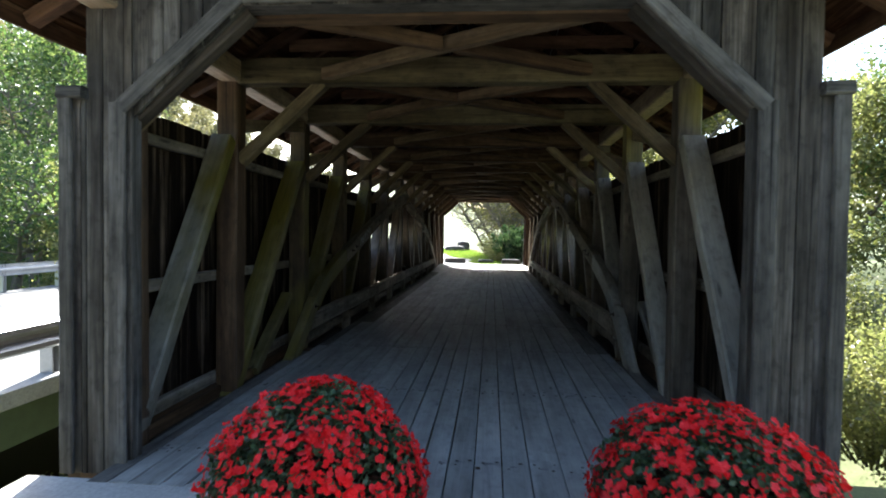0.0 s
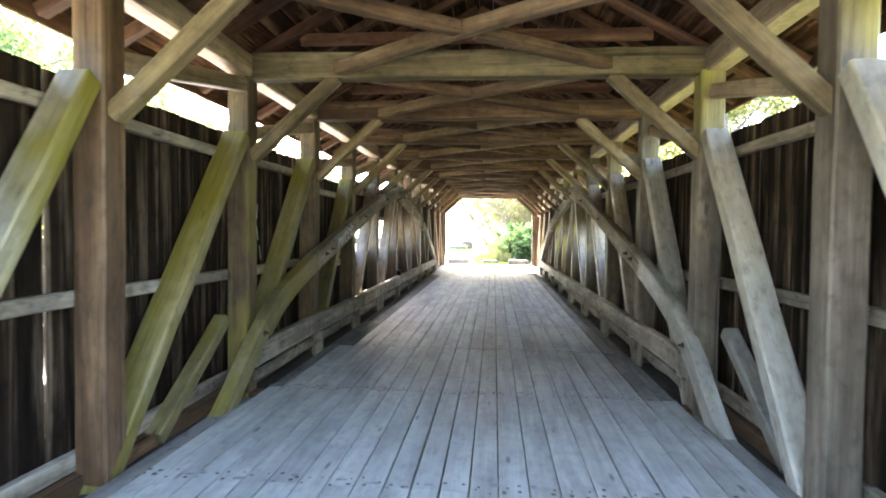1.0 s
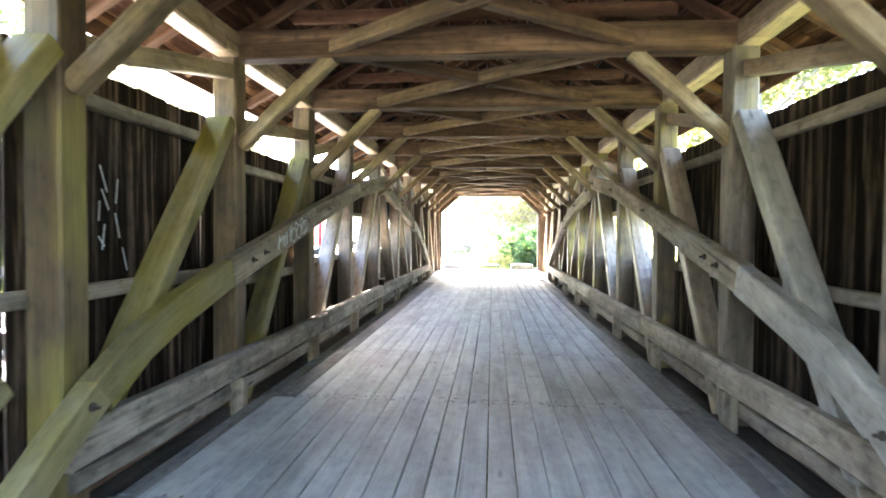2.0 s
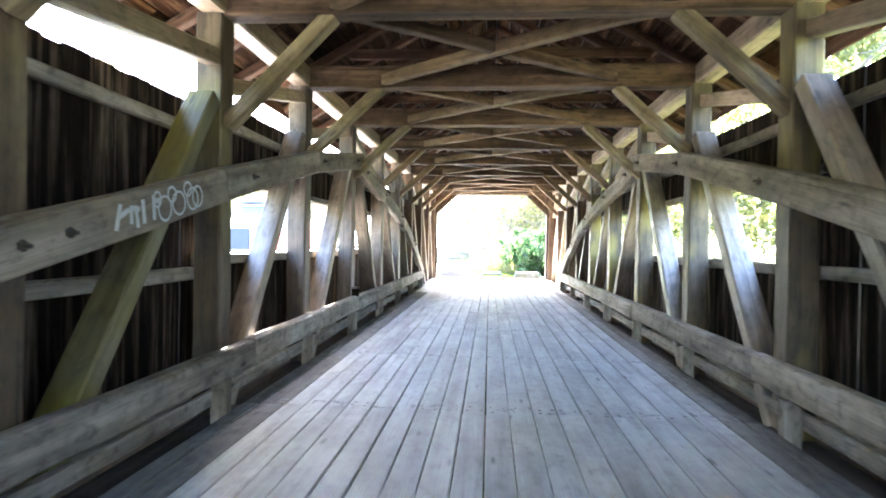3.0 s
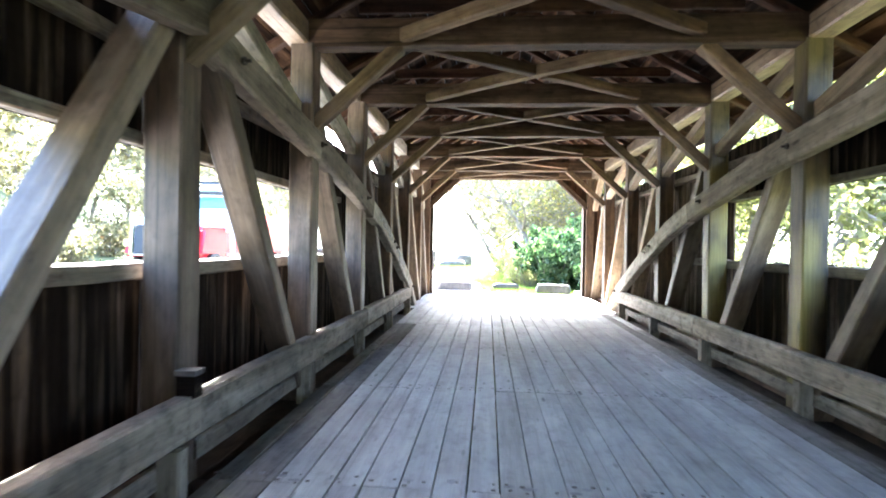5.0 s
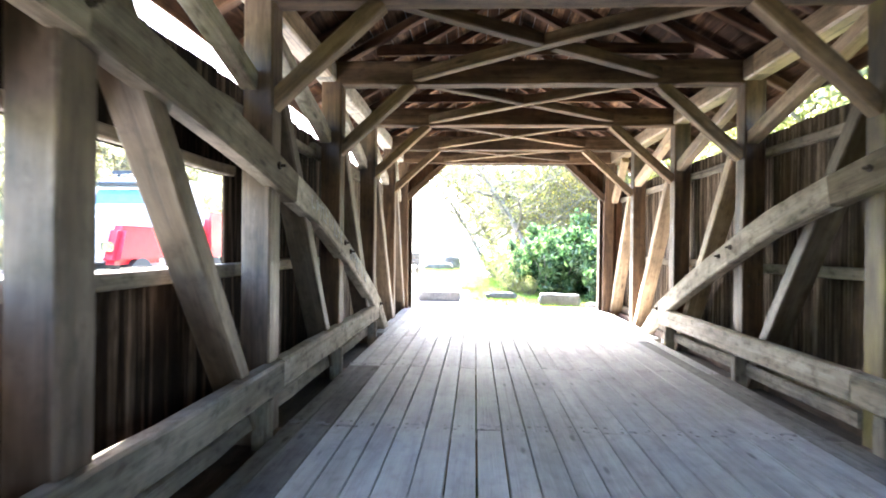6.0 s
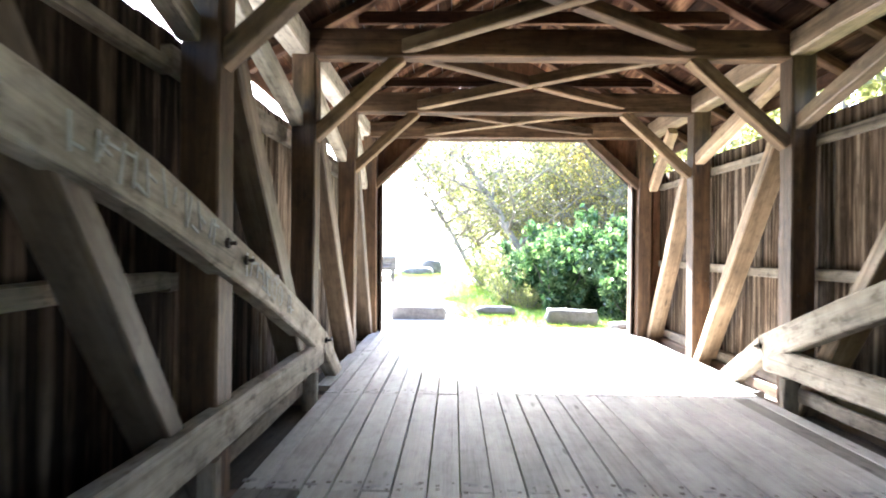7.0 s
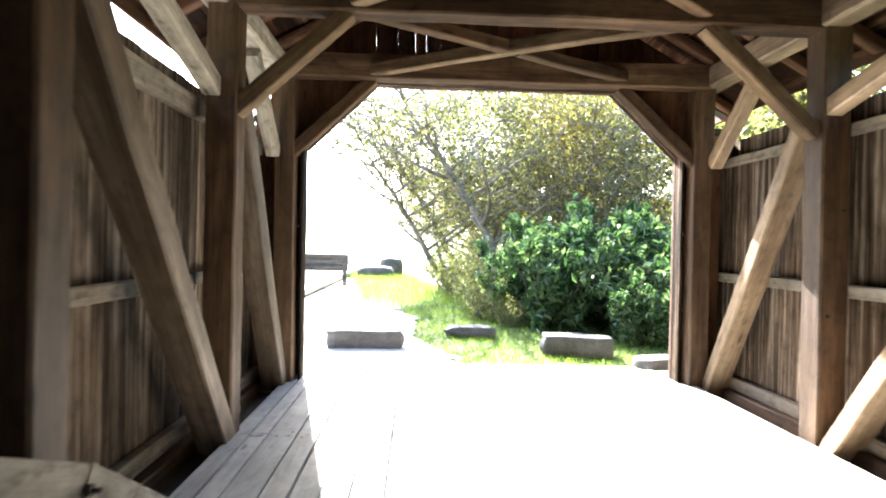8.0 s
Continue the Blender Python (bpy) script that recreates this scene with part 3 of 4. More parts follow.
# ---- tie beams with knee braces, sway braces ----
for y in POSTS:
    tie = tagged(timber("tie_beam", (-2.42, y, Z_TIE + 0.14), (2.42, y, Z_TIE + 0.14), 0.22, 0.28, M_TIE_MOSS if y < 9 else M_TIE, None, chamfer=0.015, rough=0.005),
                 "heavy brown tie beam spanning between the trusses", "beam", "tie beams")
    for side in (-1, 1):
        timber("knee_brace", (side * 2.42, y, 2.46 if side < 0 and 12 < y < 13 else 2.55), (side * 1.47, y, Z_TIE + 0.02), 0.13, 0.15, M_KNEE_MOSS if y < 18 else M_KNEE, tie, up=(0, 1, 0))
ties = [NEAR + 0.1] + POSTS + [FAR - 0.05]
for a, b in zip(ties, ties[1:]):
    z = Z_TIE + 0.09
    up = (0, 0, 1)
    tagged(timber("sway_brace", (-1.42, b - 0.11, z), (1.42, a + 0.11, z + 0.02), 0.12, 0.13, M_KNEE, None, bow=0.02), "long slanting sway brace between two tie beams", "brace", "sway braces")
    for u0, u1 in ((0.0, 0.475), (0.525, 1.0)):
        q = lambda u: (1.42 - 2.84 * u, b - 0.11 - (b - a - 0.22) * u, z + 0.02)
        tagged(timber("sway_brace", q(u0), q(u1), 0.12, 0.12, M_TIE, None), "short slanting sway brace butted against the long one", "brace", "sway braces")

# ---- roof ----
ceiling = anchor("ceiling", (0, MID, 3.6))
tagged(ceiling, "underside of a steep board roof in reddish brown wood", "ceiling", kind="structure")
parts = []
for side in (-1, 1):
    x = 0.0
    while x < 3.15:
        w = rng.uniform(0.17, 0.27)
        x1 = min(x + w, 3.2)
        y = 2.62
        while y < 31.6:
            y1 = min(31.7, y + rng.uniform(2.6, 4.6))
            z = lambda q: 3.71 + 0.075 + (2.45 - q) * SLOPE + 0.02
            d = rng.uniform(0, 0.008)
            v, f = box_lists(0, 1, y + 0.004, y1 - 0.004, 0, 1)
            v = [(side * (x + 0.006 if c[0] == 0 else x1 - 0.006), c[1], z(x + 0.006 if c[0] == 0 else x1 - 0.006) + d + 0.022 * c[2]) for c in v]
            parts.append((v, [q[::-1] for q in f] if side < 0 else f))
            y = y1
        x += w
put_mesh("sheathing", from_lists("sheathing", *join_lists(parts), M_ROOF), None, ceiling)
# Unseen sheet over the boards, added to stop light through their gaps.
parts = []
for side in (-1, 1):
    v = [(side * x, y, 3.85 + (2.45 - x) * SLOPE + dz) for y in (2.58, 31.75) for x in (0.0, 3.24) for dz in (0.0, 0.012)]
    f = [(0, 2, 6, 4), (1, 5, 7, 3), (0, 1, 3, 2), (4, 6, 7, 5), (0, 4, 5, 1), (2, 3, 7, 6)]
    parts.append((v, f))
put_mesh("roof_sheet", from_lists("roof_sheet", *join_lists(parts), M_SHEET), None, ceiling)
for side in (-1, 1):
    timber("fascia_board", (side * 3.14, 2.62, 3.35), (side * 3.14, 31.7, 3.35), 0.03, 0.15, M_RAFTER, ceiling)
y = 2.75
n = 0
while y < 31.7:
    for side in (-1, 1):
        timber("rafter", (side * 3.10, y, 3.71 + (2.45 - 3.10) * SLOPE), (side * 0.02, y, 3.71 + 2.43 * SLOPE), 0.1, 0.12, M_RAFTER, ceiling, up=(0, 1, 0), rough=0.006)
    if n % 3 == 1:
        timber("collar_beam", (-1.95, y + 0.09, 3.92), (1.95, y + 0.09, 3.92), 0.05, 0.14, M_RAFTER, ceiling)
    n += 1
    y += BAY / 3


# ---- side walls ----
def side_wall(side, name, label):
    wall = tagged(anchor(name, (side * X_WALL, MID, 0)), label, "wall", kind="structure")
    cache = {}
    y = NEAR + 0.1
    while y < FAR - 0.02:
        w = rng.choice((0.16, 0.19, 0.22, 0.25))
        gap = rng.choice((0.002, 0.003, 0.004, 0.004, 0.008)) if rng.random() < 0.93 else 0.02
        for edge in (WIN0, WIN1):
            if y < edge - 0.03 and y + w > edge:
                w = round(edge - y, 3)
                gap = 0.002
        spans = [(-0.55, SILL), (HEADS[side], EAVE)] if WIN0 - 0.02 < y < WIN1 - 0.03 else [(-0.55, EAVE - (0.18 if side < 0 and 10.2 < y < 12.8 else 0.0))]
        for z0, z1 in spans:
            # Boards near the exit are coloured lighter for the light bounced there.
            skin = M_SIDING_LIT_PALE if side < 0 and y > 25.75 else M_SIDING_LIT_TAN if side > 0 and y > 22.4 else M_SIDING
            key = (w, z0, z1, skin.name, rng.randrange(3))
            if key not in cache:
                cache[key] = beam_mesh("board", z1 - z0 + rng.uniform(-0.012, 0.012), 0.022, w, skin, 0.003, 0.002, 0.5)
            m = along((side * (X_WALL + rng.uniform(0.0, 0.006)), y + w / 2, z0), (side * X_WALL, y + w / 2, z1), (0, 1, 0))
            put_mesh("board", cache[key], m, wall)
        y += w + gap
    xg = side * (X_WALL - 0.056)
    cuts = [NEAR + 0.1] + POSTS + [FAR]
    for a, b in zip(cuts, cuts[1:]):
        for z, hgt in ((2.585, 0.1), (SILL - 0.055, 0.11), (0.08, 0.13)):
            if side < 0 and z > 2 and a > 23:
                z, hgt = 2.63, 0.17
            if side < 0 and z > 1 and 10 < a < 11:
                z -= 0.19 if z > 2 else 0.12
            timber("girt", (xg, a + 0.004, z + rng.uniform(-0.01, 0.01)), (xg, b - 0.004, z + rng.uniform(-0.01, 0.01)), 0.085, hgt, M_RAIL, wall)
        if WIN0 - 0.5 < a < WIN1 - 0.3:
            timber("girt", (xg, a + 0.004, HEADS[side] + 0.04), (xg, b - 0.004, HEADS[side] + 0.04), 0.085, 0.08, M_RAIL, wall)
    return wall


wall_left = side_wall(-1, "wall_left", "dark vertical board siding with a long window opening")
side_wall(1, "wall_right", "dark vertical board siding with a long window opening")


# ---- portals ----
def portal(y, out, name, board, lining):
    """A boarded gable end; out is -1 for the entrance, 1 for the exit."""
    wall = tagged(anchor(name, (0, y, 0)), "weathered grey vertical boards round a cut-cornered bridge portal", "wall", kind="structure")
    skew = 0.075 if out < 0 else 0.0  # the entrance opening is wider on one side
    x = -2.81
    while x < 2.80:
        w = min(rng.choice((0.13, 0.17, 0.21, 0.25)), 2.80 - x)
        if w < 0.04:
            break
        joint = rng.choice((0.003, 0.005, 0.007)) if out < 0 else 0.0005
        xa, xb = x + joint, x + w - joint
        for lim in (-2.64, -2.2 - skew, -1.42, 1.42, 2.2, 2.64):
            if xa < lim - 0.01 and xb > lim + 0.01:
                xb, w = lim - 0.002, lim - x
        mid = abs((xa + xb) / 2)
        bottom = lambda q: -0.12 if mid > 2.2 + (skew if xa < 0 else 0.0) else (3.42 - max(0.0, abs(q) - 1.42) / 0.78 * 0.75)
        topz = (lambda q: 2.78 if out < 0 else 2.98) if mid > 2.64 else (lambda q: 3.70 + (2.45 - abs(q)) * SLOPE)
        # local x runs up the board so that the grain follows it
        v = []
        for yy in (0.0, 0.026):
            for q in (xa, xb):
                v += [(bottom(q), q, yy), (topz(q), q, yy)]
        f = [(0, 1, 3, 2), (4, 6, 7, 5), (0, 4, 5, 1), (2, 3, 7, 6), (0, 2, 6, 4), (1, 5, 7, 3)]
        me = from_lists("board", v, f, board)
        m = Matrix(((0, 1, 0, 0), (0, 0, -out if out < 0 else 1, y + out * rng.uniform(0, 0.014)), (1, 0, 0, 0), (0, 0, 0, 1)))
        bm = bmesh.new()
        bm.from_mesh(me)
        bmesh.ops.recalc_face_normals(bm, faces=bm.faces)
        bm.to_mesh(me)
        bm.free()
        put_mesh("board", me, m, wall)
        x += w
    yf = y + out * 0.062
    for side in (-1, 1):
        # outer casing of the opening
        e = skew if side < 0 else 0.0
        timber("casing", (side * (2.275 + e), yf, -0.1), (side * (2.275 + e), yf, 2.70), 0.13, 0.04, M_TRIM, wall, up=(0, out, 0))
        timber("casing", (side * (2.26 + e), yf, 2.66), (side * 1.40, yf, 3.49), 0.12, 0.04, M_TRIM, wall, up=(0, out, 0))
        timber("corner_board", (side * 2.755 - 0.005, yf, -0.1), (side * 2.755 - 0.005, yf, 2.735 if out < 0 else 2.955), 0.11, 0.035, M_TRIM, wall, up=(0, out, 0))
        timber("shoulder_cap", (side * 2.62, yf - out * 0.02, 2.782 if out < 0 else 3.0), (side * 2.815 - 0.005, yf - out * 0.02, 2.782 if out < 0 else 3.0), 0.10, 0.09, M_TRIM, wall)
        # lining of the reveal back to the portal post
        d = 0.12 if out < 0 else 0.20
        ya = y - out * d
        timber("lining_board", (side * (2.215 + e), (y + ya) / 2, -0.1), (side * (2.215 + e), (y + ya) / 2, 2.68), 0.03, d, lining, wall, up=(0, 1, 0))
        timber("lining_board", (side * (2.23 + e), (y + ya) / 2, 2.66), (side * 1.41, (y + ya) / 2, 3.44), 0.03, d, lining, wall, up=(0, 1, 0))
        timber("return_board", (side * 2.798 - 0.005, (y + ya) / 2, -0.12), (side * 2.798 - 0.005, (y + ya) / 2, 2.78), 0.026, d, board, wall, up=(0, 1, 0))
        for z in (0.85, 1.75, 2.6):
            timber("nailer", (side * (2.235 + e), y - out * 0.11, z), (side * 2.44, y - out * 0.11, z), 0.09, 0.045, M_TRIM, wall)
        # At the entrance the shadow behind the casing is put into the brace colour.
        timber("portal_brace", (side * (2.36 + e), ya - out * 0.02, 2.55), (side * 1.43, ya - out * 0.02, 3.43), 0.14, 0.14, M_TIMBER_SHADE if out < 0 else M_TIE, wall, up=(0, 1, 0))
    timber("casing", (-1.44, yf, 3.47), (1.44, yf, 3.47), 0.04, 0.11, M_TRIM, wall)
    timber("lining_board", (-1.44, (y + y - out * 0.20) / 2, 3.435), (1.44, (y + y - out * 0.20) / 2, 3.435), 0.20, 0.03, lining, wall)
    timber("portal_tie", (-2.42, y - out * 0.31, Z_TIE + 0.14), (2.42, y - out * 0.31, Z_TIE + 0.14), 0.2, 0.27, M_TIE, wall)
    timber("barge_board", (-3.2, y + out * 0.62, 3.72 - 0.75 * SLOPE), (0, y + out * 0.62, 3.72 + 2.45 * SLOPE), 0.03, 0.16, M_TRIM, wall, up=(0, 1, 0))
    timber("barge_board", (3.2, y + out * 0.62, 3.72 - 0.75 * SLOPE), (0, y + out * 0.62, 3.72 + 2.45 * SLOPE), 0.03, 0.16, M_TRIM, wall, up=(0, 1, 0))
    return wall


portal(3.5, -1, "wall_entrance", M_FACADE, M_TRIM)
portal(30.88, 1, "wall_exit", M_EXIT, M_SIDING)


# ---- ground, river, road ----
def ground_height(x, y):
    river = max(0.0, min(1.0, (y - 4.2) / 2.0)) * max(0.0, min(1.0, (29.8 - y) / 2.0)) * (1 - 0.72 * max(0.0, min(1.0, (x - 3.4) / 1.5)))
    side = max(0.0, min(1.0, (-x - 2.6) / 1.2)) * max(0.0, min(1.0, (6.2 - y) / 1.5)) * max(0.0, min(1.0, (y - 1.5) / 1.5))
    z = -0.12 - 2.9 * max(river, side)
    if river < 0.5:
        z += 0.05 * noise.noise((x * 0.35, y * 0.35, 0.0)) * min(1.0, abs(x) / 6 + max(0, y - 36) / 10)
    bank = max(0.0, min(1.0, (abs(x + 1.0) - 14) / 20.0))
    z += bank * 2.0 + 1.2 * bank * noise.noise((x * 0.05, y * 0.05, 3.0))
    rise = max(0.0, min(1.0, (-x - 17) / 45.0))
    z += 15.0 * rise * rise * (3 - 2 * rise)
    d = math.hypot(x, y - 17)
    z += max(0.0, d - 80) * 0.05
    return z


axis_x = [-1600, -700, -300, -150, -90, -60] + [i * 1.0 for i in range(-45, -9)] + [i * 0.5 - 9 for i in range(0, 37)] + [float(i) for i in range(10, 46)] + [60, 90, 150, 300, 700, 1600]
axis_y = [-1600, -700, -300, -150, -80, -50] + [float(i) for i in range(-35, 0)] + [i * 0.5 for i in range(0, 90)] + [float(i) for i in range(45, 90)] + [100, 130, 180, 300, 700, 1600]
gv = [(x, y, min(ground_height(x, y), 45)) for y in axis_y for x in axis_x]
nx = len(axis_x)
gf = [(j * nx + i, j * nx + i + 1, (j + 1) * nx + i + 1, (j + 1) * nx + i) for j in range(len(axis_y) - 1) for i in range(nx - 1)]
tagged(put_mesh("ground", from_lists("ground", gv, gf, M_GROUND, True)), "grassy river banks and meadow around the bridge", "ground", kind="structure")
wv = [(-60, 3.0, -2.25), (60, 3.0, -2.25), (60, 31.0, -2.25), (-60, 31.0, -2.25)]
tagged(put_mesh("water", from_lists("water", wv, [(0, 1, 2, 3)], M_WATER)), "shallow yellow-brown river under the bridge", "water", kind="structure")


def slab(name, x0, x1, y0, y1, z0, z1, material, label, category, kind="structure"):
    return tagged(put_mesh(name, from_lists(name, *box_lists(x0, x1, y0, y1, z0, z1), material)), label, category, kind=kind)


slab("pavement", -2.85, 3.2, -40, 3.17, -3.0, -0.006, M_CONCRETE, "pale grey worn approach before the bridge", "pavement")
slab("abutment", -2.6, 2.6, 30.9, 31.9, -3.0, -0.07, M_CONCRETE, "concrete abutment under the bridge end", "abutment")


# ---- road bridge beside ----
road = tagged(anchor("road", (-8.5, 10, 0)), "pale worn asphalt road bridge running beside the covered bridge", "road", kind="structure")
put_mesh("deck", from_lists("deck", *box_lists(-12.6, -4.47, -60, 62, -0.30, 0.0), M_ASPHALT), None, road)
put_mesh("edge_beam", from_lists("edge_beam", *box_lists(-4.465, -4.18, -60, 62, 0.0, 0.17), M_CONCRETE), None, road)
put_mesh("girder", from_lists("girder", *box_lists(-4.45, -4.25, -60, 62, -0.41, -0.004), M_GREEN_STEEL), None, road)
put_mesh("abutment_wall", from_lists("abutment_wall", *box_lists(-12.6, -4.47, -8, 3.5, -3.0, -0.42), M_CONCRETE), None, road)
put_mesh("abutment_wall", from_lists("abutment_wall", *box_lists(-12.6, -4.47, 30.5, 40, -3.0, -0.31), M_CONCRETE), None, road)


def crash_barrier(p0, p1, z, label, posts=1.9, face=1, tall=1.0, material=None):
    """A folded steel barrier rail on posts, from p0 to p1."""
    length = (Vector(p1) - Vector(p0)).length
    th = tagged(anchor("crash_barrier", p0), label, "crash barrier", "crash barriers")
    prof = [(0.0, -0.155), (0.045, -0.125), (0.045, -0.075), (-0.02, -0.02), (-0.02, 0.02), (0.045, 0.075), (0.045, 0.125), (0.0, 0.155)]
    prof2 = [(a - 0.006, b) for a, b in reversed(prof)]
    ring = prof + prof2
    v = [(x, face * a, b * tall) for x in (0, length) for a, b in ring]
    k = len(ring)
    f = [(i, (i + 1) % k, k + (i + 1) % k, k + i) for i in range(k)]
    m = along((p0[0], p0[1], z), (p1[0], p1[1], z))
    put_mesh("rail", from_lists("rail", v, f, material or M_STEEL), m, th)
    n = max(1, int(length / posts))
    for i in range(n + 1):
        q = Vector(p0).lerp(Vector(p1), min(0.995, i / n + 0.003))
        v, f = join_lists([box_lists(-0.075, 0.075, -0.05, -0.042, 0, 1), box_lists(-0.075, 0.075, 0.042, 0.05, 0, 1), box_lists(-0.006, 0.006, -0.042, 0.042, 0, 1)])
        v = [(a, b, c * (z + 0.14)) for a, b, c in v]
        put_mesh("post", from_lists("post", v, f, material or M_STEEL), Matrix.Translation((q.x - 0.09, q.y, 0.0)), th)
    return th


crash_barrier((-4.3, -20, 0), (-4.3, 34, 0), 0.62, "galvanised steel crash barrier along the near edge of the road", 1.9, -1)
crash_barrier((-12.2, -20, 0), (-12.2, 44, 0), 0.60, "galvanised steel crash barrier along the far edge of the road", 1.9, 1)
crash_barrier((-11.0, 45.4, 0), (-3.4, 45.0, 0), 0.85, "short weathered crash barrier end beyond the bridge", 3.0, -1, 1.95, M_TRIM)

# ---- ground beyond the exit ----
gp = [(-4.2, 31.2), (0.0, 31.2), (-0.35, 32.4), (-0.95, 34.1), (-0.9, 37.0), (-2.6, 41.0), (-4.0, 50.0), (-6.0, 70.0), (-30, 70), (-30, 55), (-12.6, 50), (-12.6, 36)]
er = random.Random(19)
edge = []
for (xa, ya), (xb, yb) in zip(gp[1:7], gp[2:8]):
    n = max(2, int(math.hypot(xb - xa, yb - ya) / 0.22))
    edge += [(xa + (xb - xa) * i / n + er.gauss(0, 0.05), ya + (yb - ya) * i / n) for i in range(n)]
gp = gp[:1] + edge + gp[7:]
tagged(put_mesh("gravel_drive", from_lists("gravel_drive", [(x, y, -0.06) for x, y in gp], [tuple(range(len(gp)))], M_GRAVEL)), "bright sunlit gravel in front of the bridge exit", "drive", kind="structure")


def boulder(name, size, seed, squareness=0.35):
    """A rough stone made from a subdivided cube, pushed about by noise."""
    bm = bmesh.new()
    bmesh.ops.create_cube(bm, size=2)
    bmesh.ops.subdivide_edges(bm, edges=bm.edges, cuts=7, use_grid_fill=True)
    for v in bm.verts:
        c = v.co.copy()
        n = c.normalized()
        c = n.lerp(c, squareness) if squareness < 1 else c
        d = 1 + 0.10 * noise.noise(c * 1.5 + Vector((seed, 0, 0))) + 0.04 * noise.noise(c * 5 + Vector((0, seed, 0)))
        v.co = Vector((c.x * d * size[0], c.y * d * size[1], (c.z * d + 0.75) * size[2]))
    me = bpy.data.meshes.new(name)
    bm.to_mesh(me)
    bm.free()
    me.materials.append(M_STONE)
    me.shade_smooth()
    return me


for at, size, turn, sq, label in (
        ((-1.68, 33.1, -0.10), (0.60, 0.17, 0.18), 3, 0.8, "long squared kerb stone lying on bright gravel"),
        ((0.12, 34.5, -0.12), (0.48, 0.22, 0.13), -4, 0.45, "long rounded stone lying in grass"),
        ((1.62, 32.85, -0.13), (0.55, 0.24, 0.20), -13, 0.72, "long squared kerb stone lying in grass before a shrub"),
        ((2.5, 31.9, -0.10), (0.35, 0.2, 0.1), 20, 0.6, "low flat stone half sunk beside the portal")):
    tagged(put_mesh("kerb_stone", boulder("kerb_stone", size, at[0] * 3, sq), pose(*at, 0, 0, turn)), label, "stone", "kerb stones at the exit")
for at, size in (((-2.95, 52.5, -0.15), (0.95, 0.6, 0.36)), ((-2.25, 54.0, -0.15), (0.62, 0.6, 0.62))):
    tagged(put_mesh("boulder", boulder("boulder", size, at[0] * 5), pose(*at, 0, 0, 15)), "dark grey boulder at the edge of the grass", "boulder", "boulders")

# ---- plants ----
gen = np.random.default_rng(11)


def branch(start, way, length, r0, bend, rnd, n=6):
    pts, p, d = [Vector(start)], Vector(start), Vector(way).normalized()
    for i in range(n):
        d = (d + Vector((rnd.uniform(-1, 1), rnd.uniform(-1, 1), rnd.uniform(-0.5, 0.9))) * bend).normalized()
        p = p + d * (length / n)
        pts.append(p.copy())
    return pts, [r0 * (1 - 0.8 * i / n) for i in range(n + 1)]


def tree(name, height, spread, clear, leaf, n_leaf, leaf_size, label, seed, limbs=9, bare=0.0, lean=0.0, twigs=2):
    rnd = random.Random(seed)
    g = np.random.default_rng(seed)
    th = tagged(anchor(name), label, "tree")
    trunk, rad = branch((0, 0, -0.3), (rnd.uniform(-0.15, 0.15) - lean, rnd.uniform(-0.1, 0.1), 1), height * 0.8, height * 0.014, 0.10, rnd, 8)
    wood_parts = [tube_lists(trunk, rad, 8)]
    tips = []
    for i in range(limbs):
        u = clear + (1 - clear) * (i + rnd.random() * 0.6) / limbs
        k = u * (len(trunk) - 1)
        base = trunk[int(k)].lerp(trunk[min(int(k) + 1, len(trunk) - 1)], k % 1)
        a = i * 2.4 + rnd.uniform(-0.5, 0.5)
        ln = spread * (1.15 - 0.6 * u) * rnd.uniform(0.75, 1.15)
        pts, rr = branch(base, (math.cos(a), math.sin(a), rnd.uniform(0.15, 0.8)), ln, height * 0.006 * (1.3 - 0.6 * u), 0.25, rnd, 6)
        wood_parts.append(tube_lists(pts, rr, 6))
        for q in pts[2:]:
            for _ in range(twigs):
                b, br = branch(q, (rnd.uniform(-1, 1), rnd.uniform(-1, 1), rnd.uniform(-0.3, 0.8)), ln * rnd.uniform(0.25, 0.5), height * 0.0018, 0.3, rnd, 4)
                wood_parts.append(tube_lists(b, br, 4))
                tips += b[1:]
    put_mesh("trunk", from_lists("trunk", *join_lists(wood_parts), M_BARK, True), None, th)
    t_arr = np.array([tuple(q) for q in tips])
    pick = t_arr[g.integers(0, len(t_arr), int(n_leaf * (1 - bare)))]
    pos = pick + g.normal(size=pick.shape) * np.array([0.075, 0.075, 0.06]) * spread
    v, f = leaves_lists(pos, leaf_size, g)
    put_mesh("crown", from_lists("crown", v, f, leaf), None, th)
    return th


